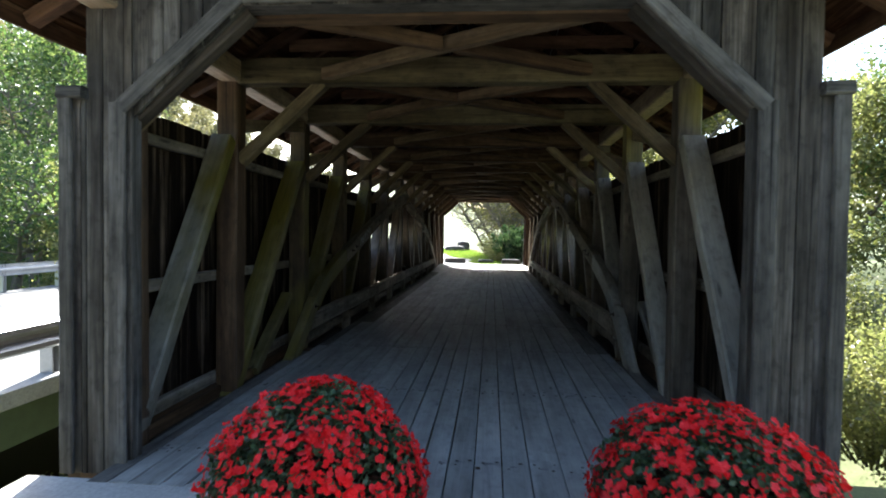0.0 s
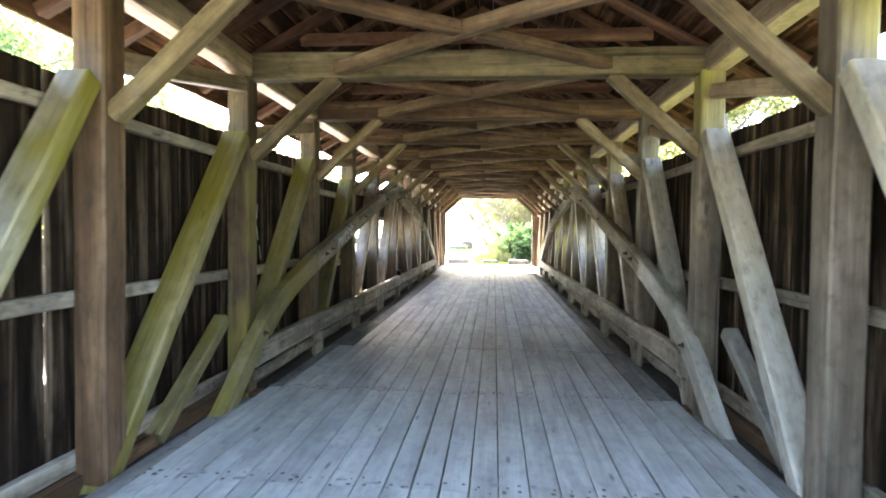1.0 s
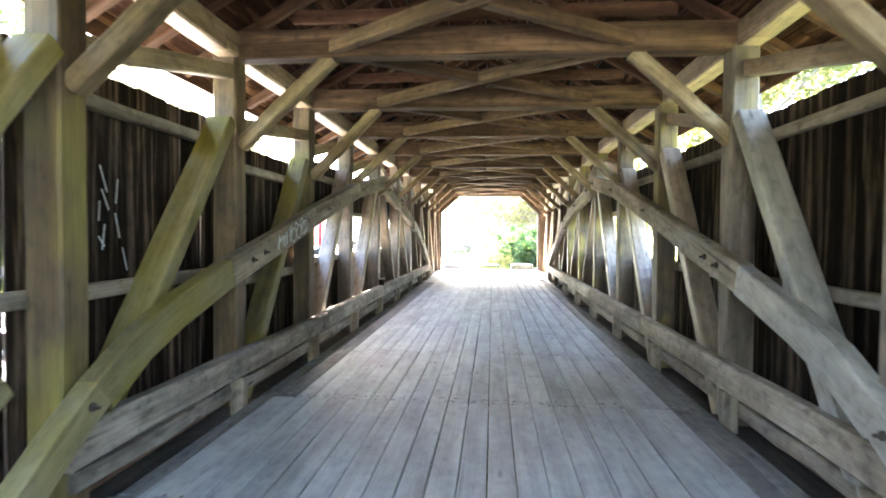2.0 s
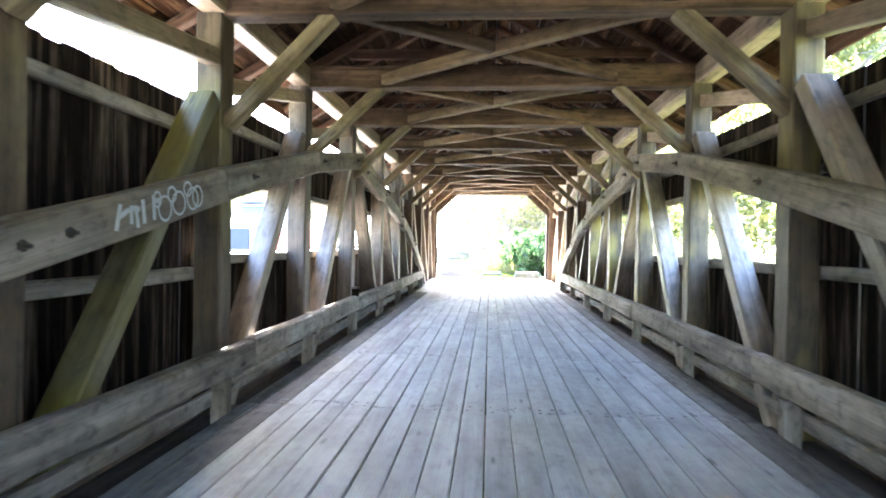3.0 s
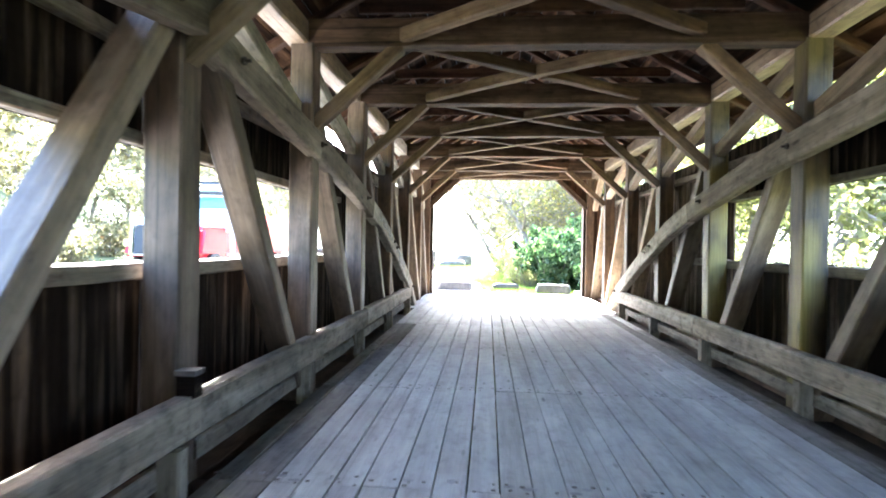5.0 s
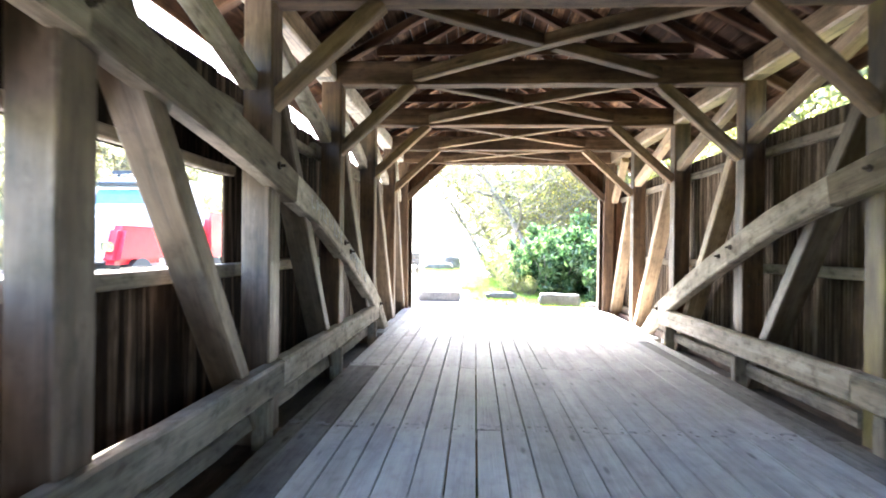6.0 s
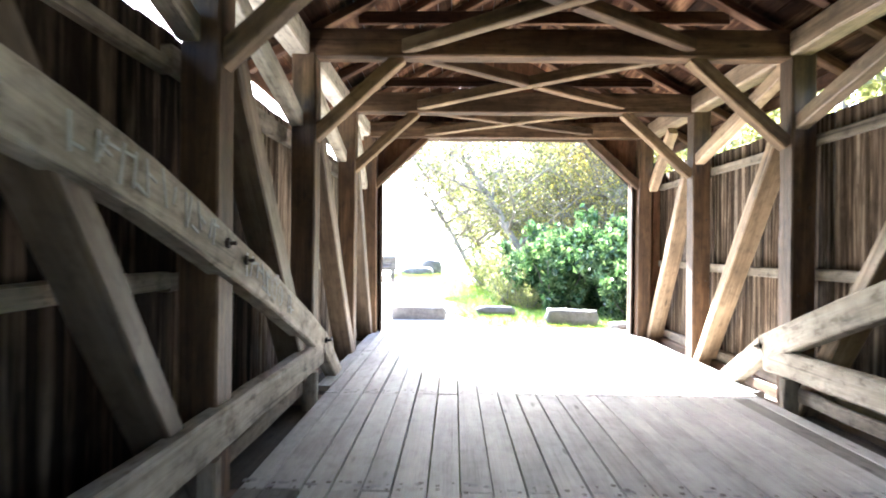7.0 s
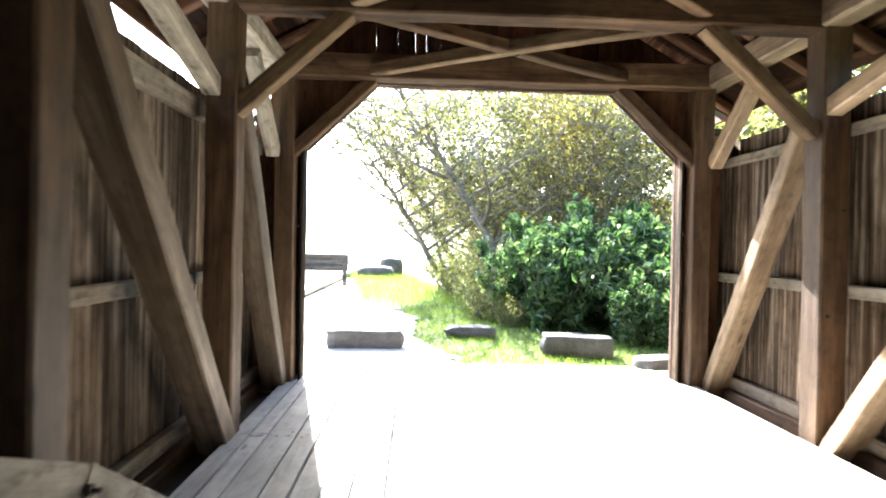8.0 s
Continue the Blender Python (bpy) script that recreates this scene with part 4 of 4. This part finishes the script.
def bush(name, rx, rz, leaf, n_leaf, leaf_size, label, seed, category="bush", clump=1.0, wide=0.62, level=0.0):
    """An uneven shrub: stems from the ground and clumps of leaves about their ends."""
    rnd = random.Random(seed)
    g = np.random.default_rng(seed)
    th = tagged(anchor(name), label, category)
    stems, tips = [], []
    for i in range(16):
        a = i * 2.39996 + rnd.uniform(-0.3, 0.3)
        tilt = math.sqrt((i + 0.5) / 16) * 1.1
        pts, rr = branch((0.2 * rx * math.cos(a) * tilt, 0.2 * rx * math.sin(a) * tilt, -0.15), (math.cos(a) * tilt * rx, math.sin(a) * tilt * rx, rz * (1.35 - 0.55 * tilt)), math.hypot(tilt * rx * 0.85, rz * (1.1 - 0.45 * tilt)), 0.03, 0.14, rnd, 6)
        stems.append(tube_lists(pts, rr, 5))
        for q in pts[2:]:
            for _ in range(4 if clump > 0.9 else 3):
                tips.append(tuple(q + Vector((rnd.gauss(0, 0.14) * rx, rnd.gauss(0, 0.14) * rx, rnd.gauss(0, 0.12) * rz))))
    put_mesh("branchwork", from_lists("branchwork", *join_lists(stems), M_BARK, True), None, th)
    t_arr = np.array(tips)
    pos = t_arr[g.integers(0, len(t_arr), n_leaf)] + g.normal(size=(n_leaf, 3)) * np.array([0.085 * rx, 0.085 * rx, 0.075 * rz]) * clump
    pos[:, 2] = np.abs(pos[:, 2])
    v, f = leaves_lists(pos, leaf_size, g, 0.5, wide, level)
    put_mesh("leaf_mass", from_lists("leaf_mass", v, f, leaf), None, th)
    return th


def placed(thing, spots):
    """The thing itself at the first spot (x, y, z, turn, scale), copies at the others."""
    for i, (x, y, z, turn, k) in enumerate(spots):
        m = pose(x, y, z, 0, 0, turn)
        if i == 0:
            thing.matrix_basis = m @ Matrix.Scale(k, 4)
        else:
            c = copy_thing(thing, m)
            c.scale = (k, k, k)


def gz(x, y):
    return ground_height(x, y) - 0.05


def spots(pairs, rnd, lo=0.85, hi=1.2):
    return [(x, y, gz(x, y), rnd.uniform(0, 360), rnd.uniform(lo, hi)) for x, y in pairs]


pr = random.Random(5)
# Copies at negative y are unseen, added to block sky light at the entrance.
placed(tree("tree", 10.5, 4.2, 0.12, M_LEAF, 9500, 0.20, "tall leafy tree with dense green crown on the river bank", 21),
       spots([(15, 30), (9.5, 31), (10.5, 38.5), (12.5, 34.5), (9.5, 25), (9, 35)], pr, 1.0, 1.4)
       + spots([(-44, 60), (23, 14), (25, 28), (-50, 85), (20, 45), (-14, -22), (12, -22), (3, -28), (-6, -32), (-8, -13), (-2.5, -15), (3.5, -14), (9, -12), (-13, -9), (14, -7), (6.5, 58), (11, 56), (9, 64), (13, 49), (16, 57)], pr))
placed(tree("tree", 10.5, 4.0, 0.1, M_LEAF_BANK, 16000, 0.12, "tall green tree with dark limbs and gaps of sky", 23, 13),
       [(-17, 18.0, gz(-17, 18.0), 40, 1.45), (-20, 23.5, gz(-20, 23.5), 160, 1.6), (16.5, 20.5, gz(16.5, 20.5), 250, 1.35), (12.0, 14.5, gz(12.0, 14.5), 80, 0.9)])
# The three copies at negative y are unseen fill behind the entrance.
placed(tree("tree", 8.0, 3.4, 0.2, M_LEAF_SUN, 9500, 0.17, "slender tree with thin yellow-green leaves", 33, 11),
       spots([(10.5, 17), (-13.5, 18.5), (-9, -22), (8, -24), (13, -18)], pr))
placed(tree("tree", 8.5, 3.4, 0.2, M_LEAF_PALE, 4600, 0.23, "slender pale hazy tree beyond the road", 35, 9),
       spots([(-22, 31), (-20, 37), (-18.5, 43), (-22, 46), (-19, 52), (-25, 56), (-29, 50), (-27, 40), (-36, 70), (-40, 44), (-20, 63), (2.5, 59), (5, 63), (1.0, 67), (9, 60)], pr, 0.9, 1.15)
       + spots([(-24 - 7.0 * j - 1.5 * (i % 2), 2 + 6.5 * i + 2.2 * (j % 2)) for j in range(4) for i in range(3 - j, 14)], pr, 0.95, 1.3))
placed(tree("tree", 7.4, 3.8, 0.14, M_LEAF_OLIVE, 6800, 0.09, "thin crooked tree with sparse yellowing leaves and bare twigs", 48, 15, twigs=3),
       [(1.9, 45.5, -0.1, 20, 1.25), (3.6, 44.0, -0.1, 140, 1.15), (4.5, 49.0, -0.1, 60, 1.4), (1.9, 50.5, -0.1, 200, 1.4), (3.0, 55.0, -0.1, 170, 1.6), (4.4, 40.6, -0.1, 20, 0.95)])
placed(tree("tree", 7.4, 3.6, 0.12, M_LEAF_AUTUMN, 11000, 0.085, "crooked brown-twigged tree with yellowing autumn leaves", 57, 16, twigs=3),
       [(6.2, 45.0, -0.1, 250, 1.25), (5.2, 41.5, -0.1, 20, 1.05), (8.6, 47.5, -0.1, 310, 1.4), (7.0, 53.0, -0.1, 100, 1.6), (4.6, 46.5, -0.1, 160, 1.3)])
placed(tree("tree", 7.8, 3.6, 0.28, M_LEAF_OLIVE, 8200, 0.08, "crooked grey-twigged tree leaning out over the gravel", 52, 18, 0.1, 0.85, 3),
       [(0.5, 44.3, -0.1, 0, 1.15), (1.4, 46.8, -0.1, 10, 1.35), (2.6, 41.0, -0.1, -20, 1.35)])
placed(bush("bush", 1.5, 2.1, M_LEAF_SUN, 8000, 0.095, "dense sunlit yellow-green bush on the bank", 61),
       [(4.75, 4.7, -0.45, 20, 0.62), (5.5, 6.3, -0.6, 140, 0.7), (4.6, 5.9, -0.6, 250, 0.55), (6.6, 8.2, -0.9, 70, 0.75), (6.0, 4.6, -0.5, 200, 0.6), (-3.75, 5.3, -2.3, 30, 0.62), (-3.8, 6.4, -2.6, 120, 0.75), (-3.9, 7.6, -2.8, 250, 0.8)])
# Bushes at negative y are out of view, added to close the rear.
placed(bush("bush", 1.5, 2.1, M_LEAF, 7000, 0.095, "green bush on the steep river bank", 62),
       spots([(6.6, 14.3), (5.6, 17.0), (6.5, 19.5), (5.6, 22.3), (6.4, 25.0), (5.7, 28.0), (6.0, 31.0), (8.4, 12.6), (8.3, 17.4), (8.7, 22.6), (8.2, 27.4), (6.4, -2.6), (-7, -24), (-3, -26), (2, -27), (7, -25)], pr, 0.95, 1.3))
placed(bush("bush", 1.7, 2.0, M_LEAF_PALE, 3200, 0.16, "broad green bush behind the road", 67),
       spots([(-14.6, y) for y in (-4, -0.6, 2.6, 6, 9.4, 12.6, 16, 19.4, 22.6)] + [(-17 - 0.2 * (y - 26), y) for y in (26, 30, 34, 38, 42, 46, 50)], pr, 0.85, 1.15))
placed(bush("shrub", 1.35, 1.9, M_LEAF_SHRUB, 6500, 0.20, "large dark green shrub with broad drooping leaves beside the path", 71, "shrub", 0.62, 0.42, 1.6),
       [(2.1, 36.3, -0.1, 30, 1.1), (3.7, 36.0, -0.1, 170, 1.25), (5.3, 36.8, -0.1, 280, 1.3), (3.0, 37.8, -0.1, 80, 1.4), (4.3, 34.7, -0.1, 220, 1.05), (3.35, 33.9, -0.1, 310, 0.62)])
placed(bush("bush", 0.8, 1.3, M_LEAF_SUN, 1700, 0.09, "loose pale weedy bush at the edge of the grass", 79),
       [(0.75, 37.0, -0.1, 0, 0.85), (1.1, 35.9, -0.1, 210, 0.5), (0.9, 41.4, -0.1, 40, 1.4), (1.0, 39.2, -0.1, 150, 1.3), (0.6, 44.0, -0.1, 260, 1.5)])


def grass(name, region, count, height, label, seed, slant=0.35):
    g = np.random.default_rng(seed)
    v, f = [], []
    pts = region(g, count)
    for x, y in pts:
        h = height * g.uniform(0.4, 1.3)
        a = g.uniform(0, math.pi)
        dx, dy = math.cos(a) * 0.006, math.sin(a) * 0.006
        lx, ly = g.normal(0, slant * h), g.normal(0, slant * h)
        z = -0.11 if y < 60 else gz(x, y)
        o = len(v)
        v += [(x - dx, y - dy, z), (x + dx, y + dy, z), (x + lx, y + ly, z + h)]
        f.append((o, o + 1, o + 2))
    return tagged(put_mesh(name, from_lists(name, v, f, M_GRASS)), label, "grass", kind="stuff")


def verge(g, n):
    y = g.uniform(31.45, 39.0, n)
    x = g.uniform(-1.2, 4.2, n)
    keep = x > np.interp(y, [31.2, 32.4, 34.1, 37.0, 41.0], [0.0, -0.35, -0.95, -0.8, -2.4]) + g.normal(0, 0.12, n)
    return np.stack([x, y], 1)[keep]


def far_verge(g, n):
    y = g.uniform(39, 56, n)
    x = np.interp(y, [39, 41, 50, 56], [-1.6, -2.5, -3.9, -4.6]) + g.uniform(0, 1, n) * 3.2 + g.normal(0, 0.15, n)
    return np.stack([x, y], 1)


grass("grass", verge, 22000, 0.08, "short bright green grass with patches of sun", 3)
grass("grass", far_verge, 12000, 0.24, "longer sunlit grass along the gravel", 4)


# ---- flower tubs ----
def flower_tub(at, radius, top, seed, label):
    g = np.random.default_rng(seed)
    rnd = random.Random(seed)
    th = tagged(anchor("flower_tub", at), label, "flower tub", "flower tubs before the entrance")
    prof = [(0.30, 0.0), (0.33, 0.06), (0.37, 0.30), (0.40, 0.34), (0.36, 0.35), (0.33, 0.30)]
    v, f = [], []
    for r, z in prof:
        v += [(r * math.cos(2 * math.pi * k / 24), r * math.sin(2 * math.pi * k / 24), z) for k in range(24)]
    for i in range(len(prof) - 1):
        for k in range(24):
            q = (k + 1) % 24
            f.append((24 * i + k, 24 * i + q, 24 * i + 24 + q, 24 * i + 24 + k))
    f.append(tuple(range(24)))
    f.append(tuple(range(24 * (len(prof) - 1), 24 * len(prof))))
    m = Matrix.Translation(at)
    put_mesh("tub", from_lists("tub", v, f, M_SIDING, False), m, th)
    h = top - 0.22

    def shell(n, k0, k1):
        a = g.uniform(0, 2 * math.pi, n)
        u = g.uniform(-0.25, 1, n)
        r = g.uniform(k0, k1, n)
        s = np.sqrt(1 - np.clip(u, -0.9, 1) ** 2) ** 1.05
        lump = 1 + 0.07 * np.sin(3 * a + seed) + 0.05 * np.sin(7 * a + 4 * u)
        return np.stack([np.cos(a) * s * radius * r * lump, np.sin(a) * s * radius * r * lump, 0.22 + np.maximum(u * h * r, -0.12 * h)], 1)

    lv, lf = leaves_lists(shell(7000, 0.80, 1.03), 0.05, g, 0.1, 0.7)
    tagged(put_mesh("foliage", from_lists("foliage", lv, lf, M_LEAF_DARK), m, th), kind="stuff")
    bv, bf = [], []
    for c in shell(3900, 0.95, 1.08):
        c = Vector(c)
        if noise.noise(c * 9.0 + Vector((seed, 0, 0))) < rnd.uniform(-0.35, 0.25):
            continue
        n = Vector((c.x, c.y, (c.z - 0.1) * 1.2)).normalized()
        n = (n + Vector((rnd.gauss(0, 0.35), rnd.gauss(0, 0.35), rnd.gauss(0, 0.25)))).normalized()
        u = n.orthogonal().normalized()
        w = n.cross(u)
        size = rnd.choice((0.014, 0.019, 0.025, 0.030)) * rnd.uniform(0.9, 1.1)
        turn = rnd.uniform(0, 6.28)
        o = len(bv)
        bv.append(tuple(c + n * 0.004))
        for k in range(10):
            a = turn + 2 * math.pi * k / 10
            r = size * (1.0 if k % 2 == 0 else 0.78) * rnd.uniform(0.9, 1.1)
            bv.append(tuple(c + (u * math.cos(a) + w * math.sin(a)) * r + n * (0.012 if k % 2 == 0 else 0.004)))
        bf += [(o, o + 1 + k, o + 1 + (k + 1) % 10) for k in range(10)]
    tagged(put_mesh("blossom_mass", from_lists("blossom_mass", bv, bf, M_PETAL), m, th), kind="stuff")
    return th


flower_tub((-0.59, 2.76, -0.006), 0.60, 0.84, 3, "round mound of red flowers in a tub before the bridge")
flower_tub((1.69, 2.74, -0.006), 0.645, 0.79, 8, "wide mound of red flowers in a tub before the bridge")

# ---- truck on the road ----
M_RED = plain("red_truck_paint", (0.55, 0.02, 0.03), 0.25)
M_WHITE = plain("white_truck_paint", (0.8, 0.8, 0.78), 0.25)
M_CHROME = plain("chrome", (0.75, 0.75, 0.76), 0.15, 1.0)
M_RUBBER = plain("black_rubber", (0.02, 0.02, 0.02), 0.8)
M_GLASS = plain("tinted_windscreen", (0.10, 0.22, 0.24), 0.05)
M_DARK = plain("dark_plastic", (0.03, 0.035, 0.045), 0.5)


def shaped(name, boxes, material, bevel=0.05):
    """Boxes given by eight-number tapers, rounded and joined into one mesh."""
    bm = bmesh.new()
    for x0, x1, y0, y1, z0, z1, tx, ty in boxes:
        v, f = box_lists(x0, x1, y0, y1, z0, z1)
        v = [(x * (1 - tx) if z == z1 else x, y + ty if (z == z1 and y == y0) else y, z) for x, y, z in v]
        bv = [bm.verts.new(c) for c in v]
        for q in f:
            bm.faces.new([bv[i] for i in q])
    bmesh.ops.bevel(bm, geom=bm.edges[:], offset=bevel, segments=2, affect="EDGES")
    bmesh.ops.recalc_face_normals(bm, faces=bm.faces)
    me = bpy.data.meshes.new(name)
    bm.to_mesh(me)
    bm.free()
    me.materials.append(material)
    return me


TRUCK = (-10.45, 30.0, 0.0)
truck = tagged(anchor("truck", TRUCK), "red and white bonneted lorry on the road", "truck")
tm = Matrix.Translation(TRUCK) @ Matrix.Scale(1.08, 4)
put_mesh("bonnet", shaped("bonnet", [(-0.85, 0.85, 0.05, 2.5, 0.9, 1.98, 0.12, 0.15)], M_WHITE, 0.1), tm, truck)
for sx in (-1, 1):
    put_mesh("wing", shaped("wing", [(min(sx * 0.72, sx * 1.15), max(sx * 0.72, sx * 1.15), 0.25, 2.3, 0.85, 1.75, 0.03, 0.35)], M_RED, 0.12), tm, truck)
    lamp = put_mesh("headlight", shaped("headlight", [(sx * 0.93 - 0.14, sx * 0.93 + 0.14, 0.2, 0.32, 1.15, 1.36, 0, 0)], M_CHROME, 0.03), tm, truck)
    mir = put_mesh("mirror", shaped("mirror", [(sx * 1.27 - 0.07, sx * 1.27 + 0.07, 2.35, 2.45, 2.25, 2.6, 0, 0)], M_DARK, 0.03), tm, truck)
    for yy in (1.25, 5.0, 6.3):
        v, f = tube_lists([(sx * 0.85, yy, 0.5), (sx * 1.15, yy, 0.5)], [0.5, 0.5], 20)
        wheel = put_mesh("wheel", from_lists("wheel", v, f, M_RUBBER), tm, truck)
        v, f = tube_lists([(sx * 1.0, yy, 0.5), (sx * 1.165, yy, 0.5)], [0.27, 0.24], 16)
        adopt(put_mesh("rim", from_lists("rim", v, f, M_CHROME), tm), wheel)
put_mesh("grille", shaped("grille", [(-0.62, 0.62, -0.02, 0.12, 0.95, 1.75, 0.05, 0.05)], M_DARK, 0.03), tm, truck)
put_mesh("grille_frame", shaped("grille_frame", [(-0.74, -0.63, -0.03, 0.14, 0.9, 1.85, 0, 0.05), (0.63, 0.74, -0.03, 0.14, 0.9, 1.85, 0, 0.05), (-0.62, 0.62, -0.03, 0.14, 1.76, 1.86, 0, 0.05)], M_CHROME, 0.02), tm, truck)
put_mesh("bumper", shaped("bumper", [(-1.18, 1.18, -0.12, 0.15, 0.42, 0.78, 0, 0)], M_CHROME, 0.05), tm, truck)
put_mesh("cab", shaped("cab", [(-1.12, 1.12, 2.45, 4.4, 0.75, 2.36, 0.0, 0.0), (-1.10, 1.10, 2.55, 4.4, 2.37, 2.88, 0.04, 0.16), (-1.06, 1.06, 2.66, 4.4, 2.89, 3.12, 0.08, 0.3)], M_WHITE, 0.06), tm, truck)
put_mesh("side_stripe", shaped("side_stripe", [(-1.135, 1.135, 2.52, 4.35, 0.9, 1.9, 0, 0)], M_RED, 0.03), tm, truck)
v = [(-0.98, 2.535, 2.36), (0.98, 2.535, 2.36), (0.93, 2.70, 2.84), (-0.93, 2.70, 2.84)]
put_mesh("windscreen", from_lists("windscreen", v + [(a, b + 0.02, c) for a, b, c in v], [(0, 1, 2, 3), (7, 6, 5, 4), (0, 4, 5, 1), (1, 5, 6, 2), (2, 6, 7, 3), (3, 7, 4, 0)], M_GLASS), tm, truck)
put_mesh("sun_visor", shaped("sun_visor", [(-1.0, 1.0, 2.35, 2.75, 2.86, 2.93, 0, 0)], M_DARK, 0.02), tm, truck)
put_mesh("roof_bar", shaped("roof_bar", [(-0.8, 0.8, 3.0, 3.25, 3.2, 3.3, 0, 0), (-0.7, -0.6, 3.05, 3.2, 3.1, 3.21, 0, 0), (0.6, 0.7, 3.05, 3.2, 3.1, 3.21, 0, 0)], M_DARK, 0.02), tm, truck)
put_mesh("chassis", shaped("chassis", [(-0.45, 0.45, 0.3, 7.2, 0.5, 0.85, 0, 0)], M_DARK, 0.03), tm, truck)
put_mesh("load_body", shaped("load_body", [(-1.2, 1.2, 4.6, 7.4, 0.95, 2.3, 0, 0)], M_RED, 0.04), tm, truck)


# ---- overhead wires ----
for z0, z1, y0 in ((4.2, 4.6, 11.0), (5.2, 5.5, 12.5)):
    a, b = Vector((-60, y0 + 4, z0)), Vector((-13.0, y0 + 34, z1))
    pts = [a.lerp(b, i / 24) - Vector((0, 0, 1.2 * math.sin(math.pi * i / 24))) for i in range(25)]
    v, f = tube_lists(pts, [0.012] * 25, 5)
    tagged(put_mesh("overhead_wire", from_lists("overhead_wire", v, f, M_DARK)), "thin dark overhead cable strung above the road", "cable", "overhead cables")


# ---- chalk marks on the timbers ----
M_CHALK = plain("chalk", (0.46, 0.46, 0.44), 0.9)


def chalk_bars(parent, x, side, marks, width=0.016):
    """Plain chalk bars on a vertical face at x; each mark is (y0, z0, y1, z1)."""
    for y0, z0, y1, z1 in marks:
        d = Vector((0, y1 - y0, z1 - z0))
        n = Vector((0, -d.z, d.y)).normalized() * width / 2
        a, b = Vector((x, y0, z0)), Vector((x, y1, z1))
        q = Vector((-side * 0.004, 0, 0))
        v = [tuple(c) for c in (a - n, b - n, b + n, a + n, a - n + q, b - n + q, b + n + q, a + n + q)]
        f = [(0, 1, 2, 3), (7, 6, 5, 4), (0, 4, 5, 1), (1, 5, 6, 2), (2, 6, 7, 3), (3, 7, 4, 0)]
        put_mesh("chalk_mark", from_lists("chalk_mark", v, f, M_CHALK), None, parent)


cr = random.Random(4)
def chalk_ring(parent, x, side, y, z, ry, rz, width):
    """A chalk loop on a vertical face at x."""
    n = 20
    verts, faces = [], []
    for i in range(n):
        c, d = math.cos(math.tau * i / n), math.sin(math.tau * i / n)
        for k in (-width / 2, width / 2):
            verts.append((x - side * 0.003, y + (ry + k) * c, z + (rz + k) * d))
        o, q = 2 * i, 2 * ((i + 1) % n)
        faces.append((o, o + 1, q + 1, q))
    put_mesh("chalk_mark", from_lists("chalk_mark", verts, faces, M_CHALK), None, parent)


for y, ry, rz, drop in ((11.34, 0.075, 0.082, 0.155), (11.51, 0.08, 0.08, 0.15), (11.69, 0.075, 0.078, 0.15), (11.76, 0.07, 0.075, 0.145), (11.62, 0.05, 0.05, 0.07), (11.42, 0.05, 0.05, 0.075), (11.25, 0.04, 0.05, 0.08)):
    chalk_ring(truss_left, -X_ARCH + 0.006, -1, y, arch_line(MID - y, -1) - drop, ry, rz, 0.017)
for y0, y1, way, count, width in ((10.86, 11.22, -1, 5, 0.03), (22.6, 23.9, 1, 13, 0.014), (24.3, 24.7, 1, 5, 0.022), (25.2, 25.3, 1, 2, 0.015)):
    marks = []
    for i in range(count):
        y = y0 + (y1 - y0) * (i + cr.uniform(0.1, 0.9)) / count
        top, low = cr.uniform(0.04, 0.08), cr.uniform(0.17, 0.23)
        lean = cr.uniform(-0.05, 0.05)
        marks.append((y, arch_line(abs(y - MID), way) - top, y + lean, arch_line(abs(y + lean - MID), way) - low))
        if cr.random() < 0.75:
            d = cr.uniform(0.06, 0.20)
            marks.append((y, arch_line(abs(y - MID), way) - d, y + 0.08, arch_line(abs(y + 0.08 - MID), way) - d + cr.uniform(-0.03, 0.03)))
    chalk_bars(truss_left, -X_ARCH + (0.006 if way < 0 else -0.006), -1, marks, width)
for y, ry, rz, drop in ((24.76, 0.045, 0.09, 0.13), (24.88, 0.045, 0.08, 0.135), (25.02, 0.04, 0.07, 0.15), (25.06, 0.025, 0.045, 0.14), (24.95, 0.03, 0.035, 0.05)):
    chalk_ring(truss_left, -X_ARCH - 0.006, -1, y, arch_line(y - MID, 1) - drop, ry, rz, 0.014)
for y0, y1, za, zb in ((8.62, 9.1, 2.2, 1.5), (25.65, 26.1, 2.28, 2.1), (25.95, 26.35, 2.15, 1.65)):
    marks = []
    for i in range(8):
        z = za + (zb - za) * (i + 0.5) / 8
        y = y0 + (y1 - y0) * cr.uniform(0.0, 0.7)
        marks.append((y, z, y + cr.uniform(-0.03, 0.08), z - cr.uniform(0.06, 0.2)))
    chalk_bars(wall_left, -X_WALL + 0.024, -1, marks, 0.010)
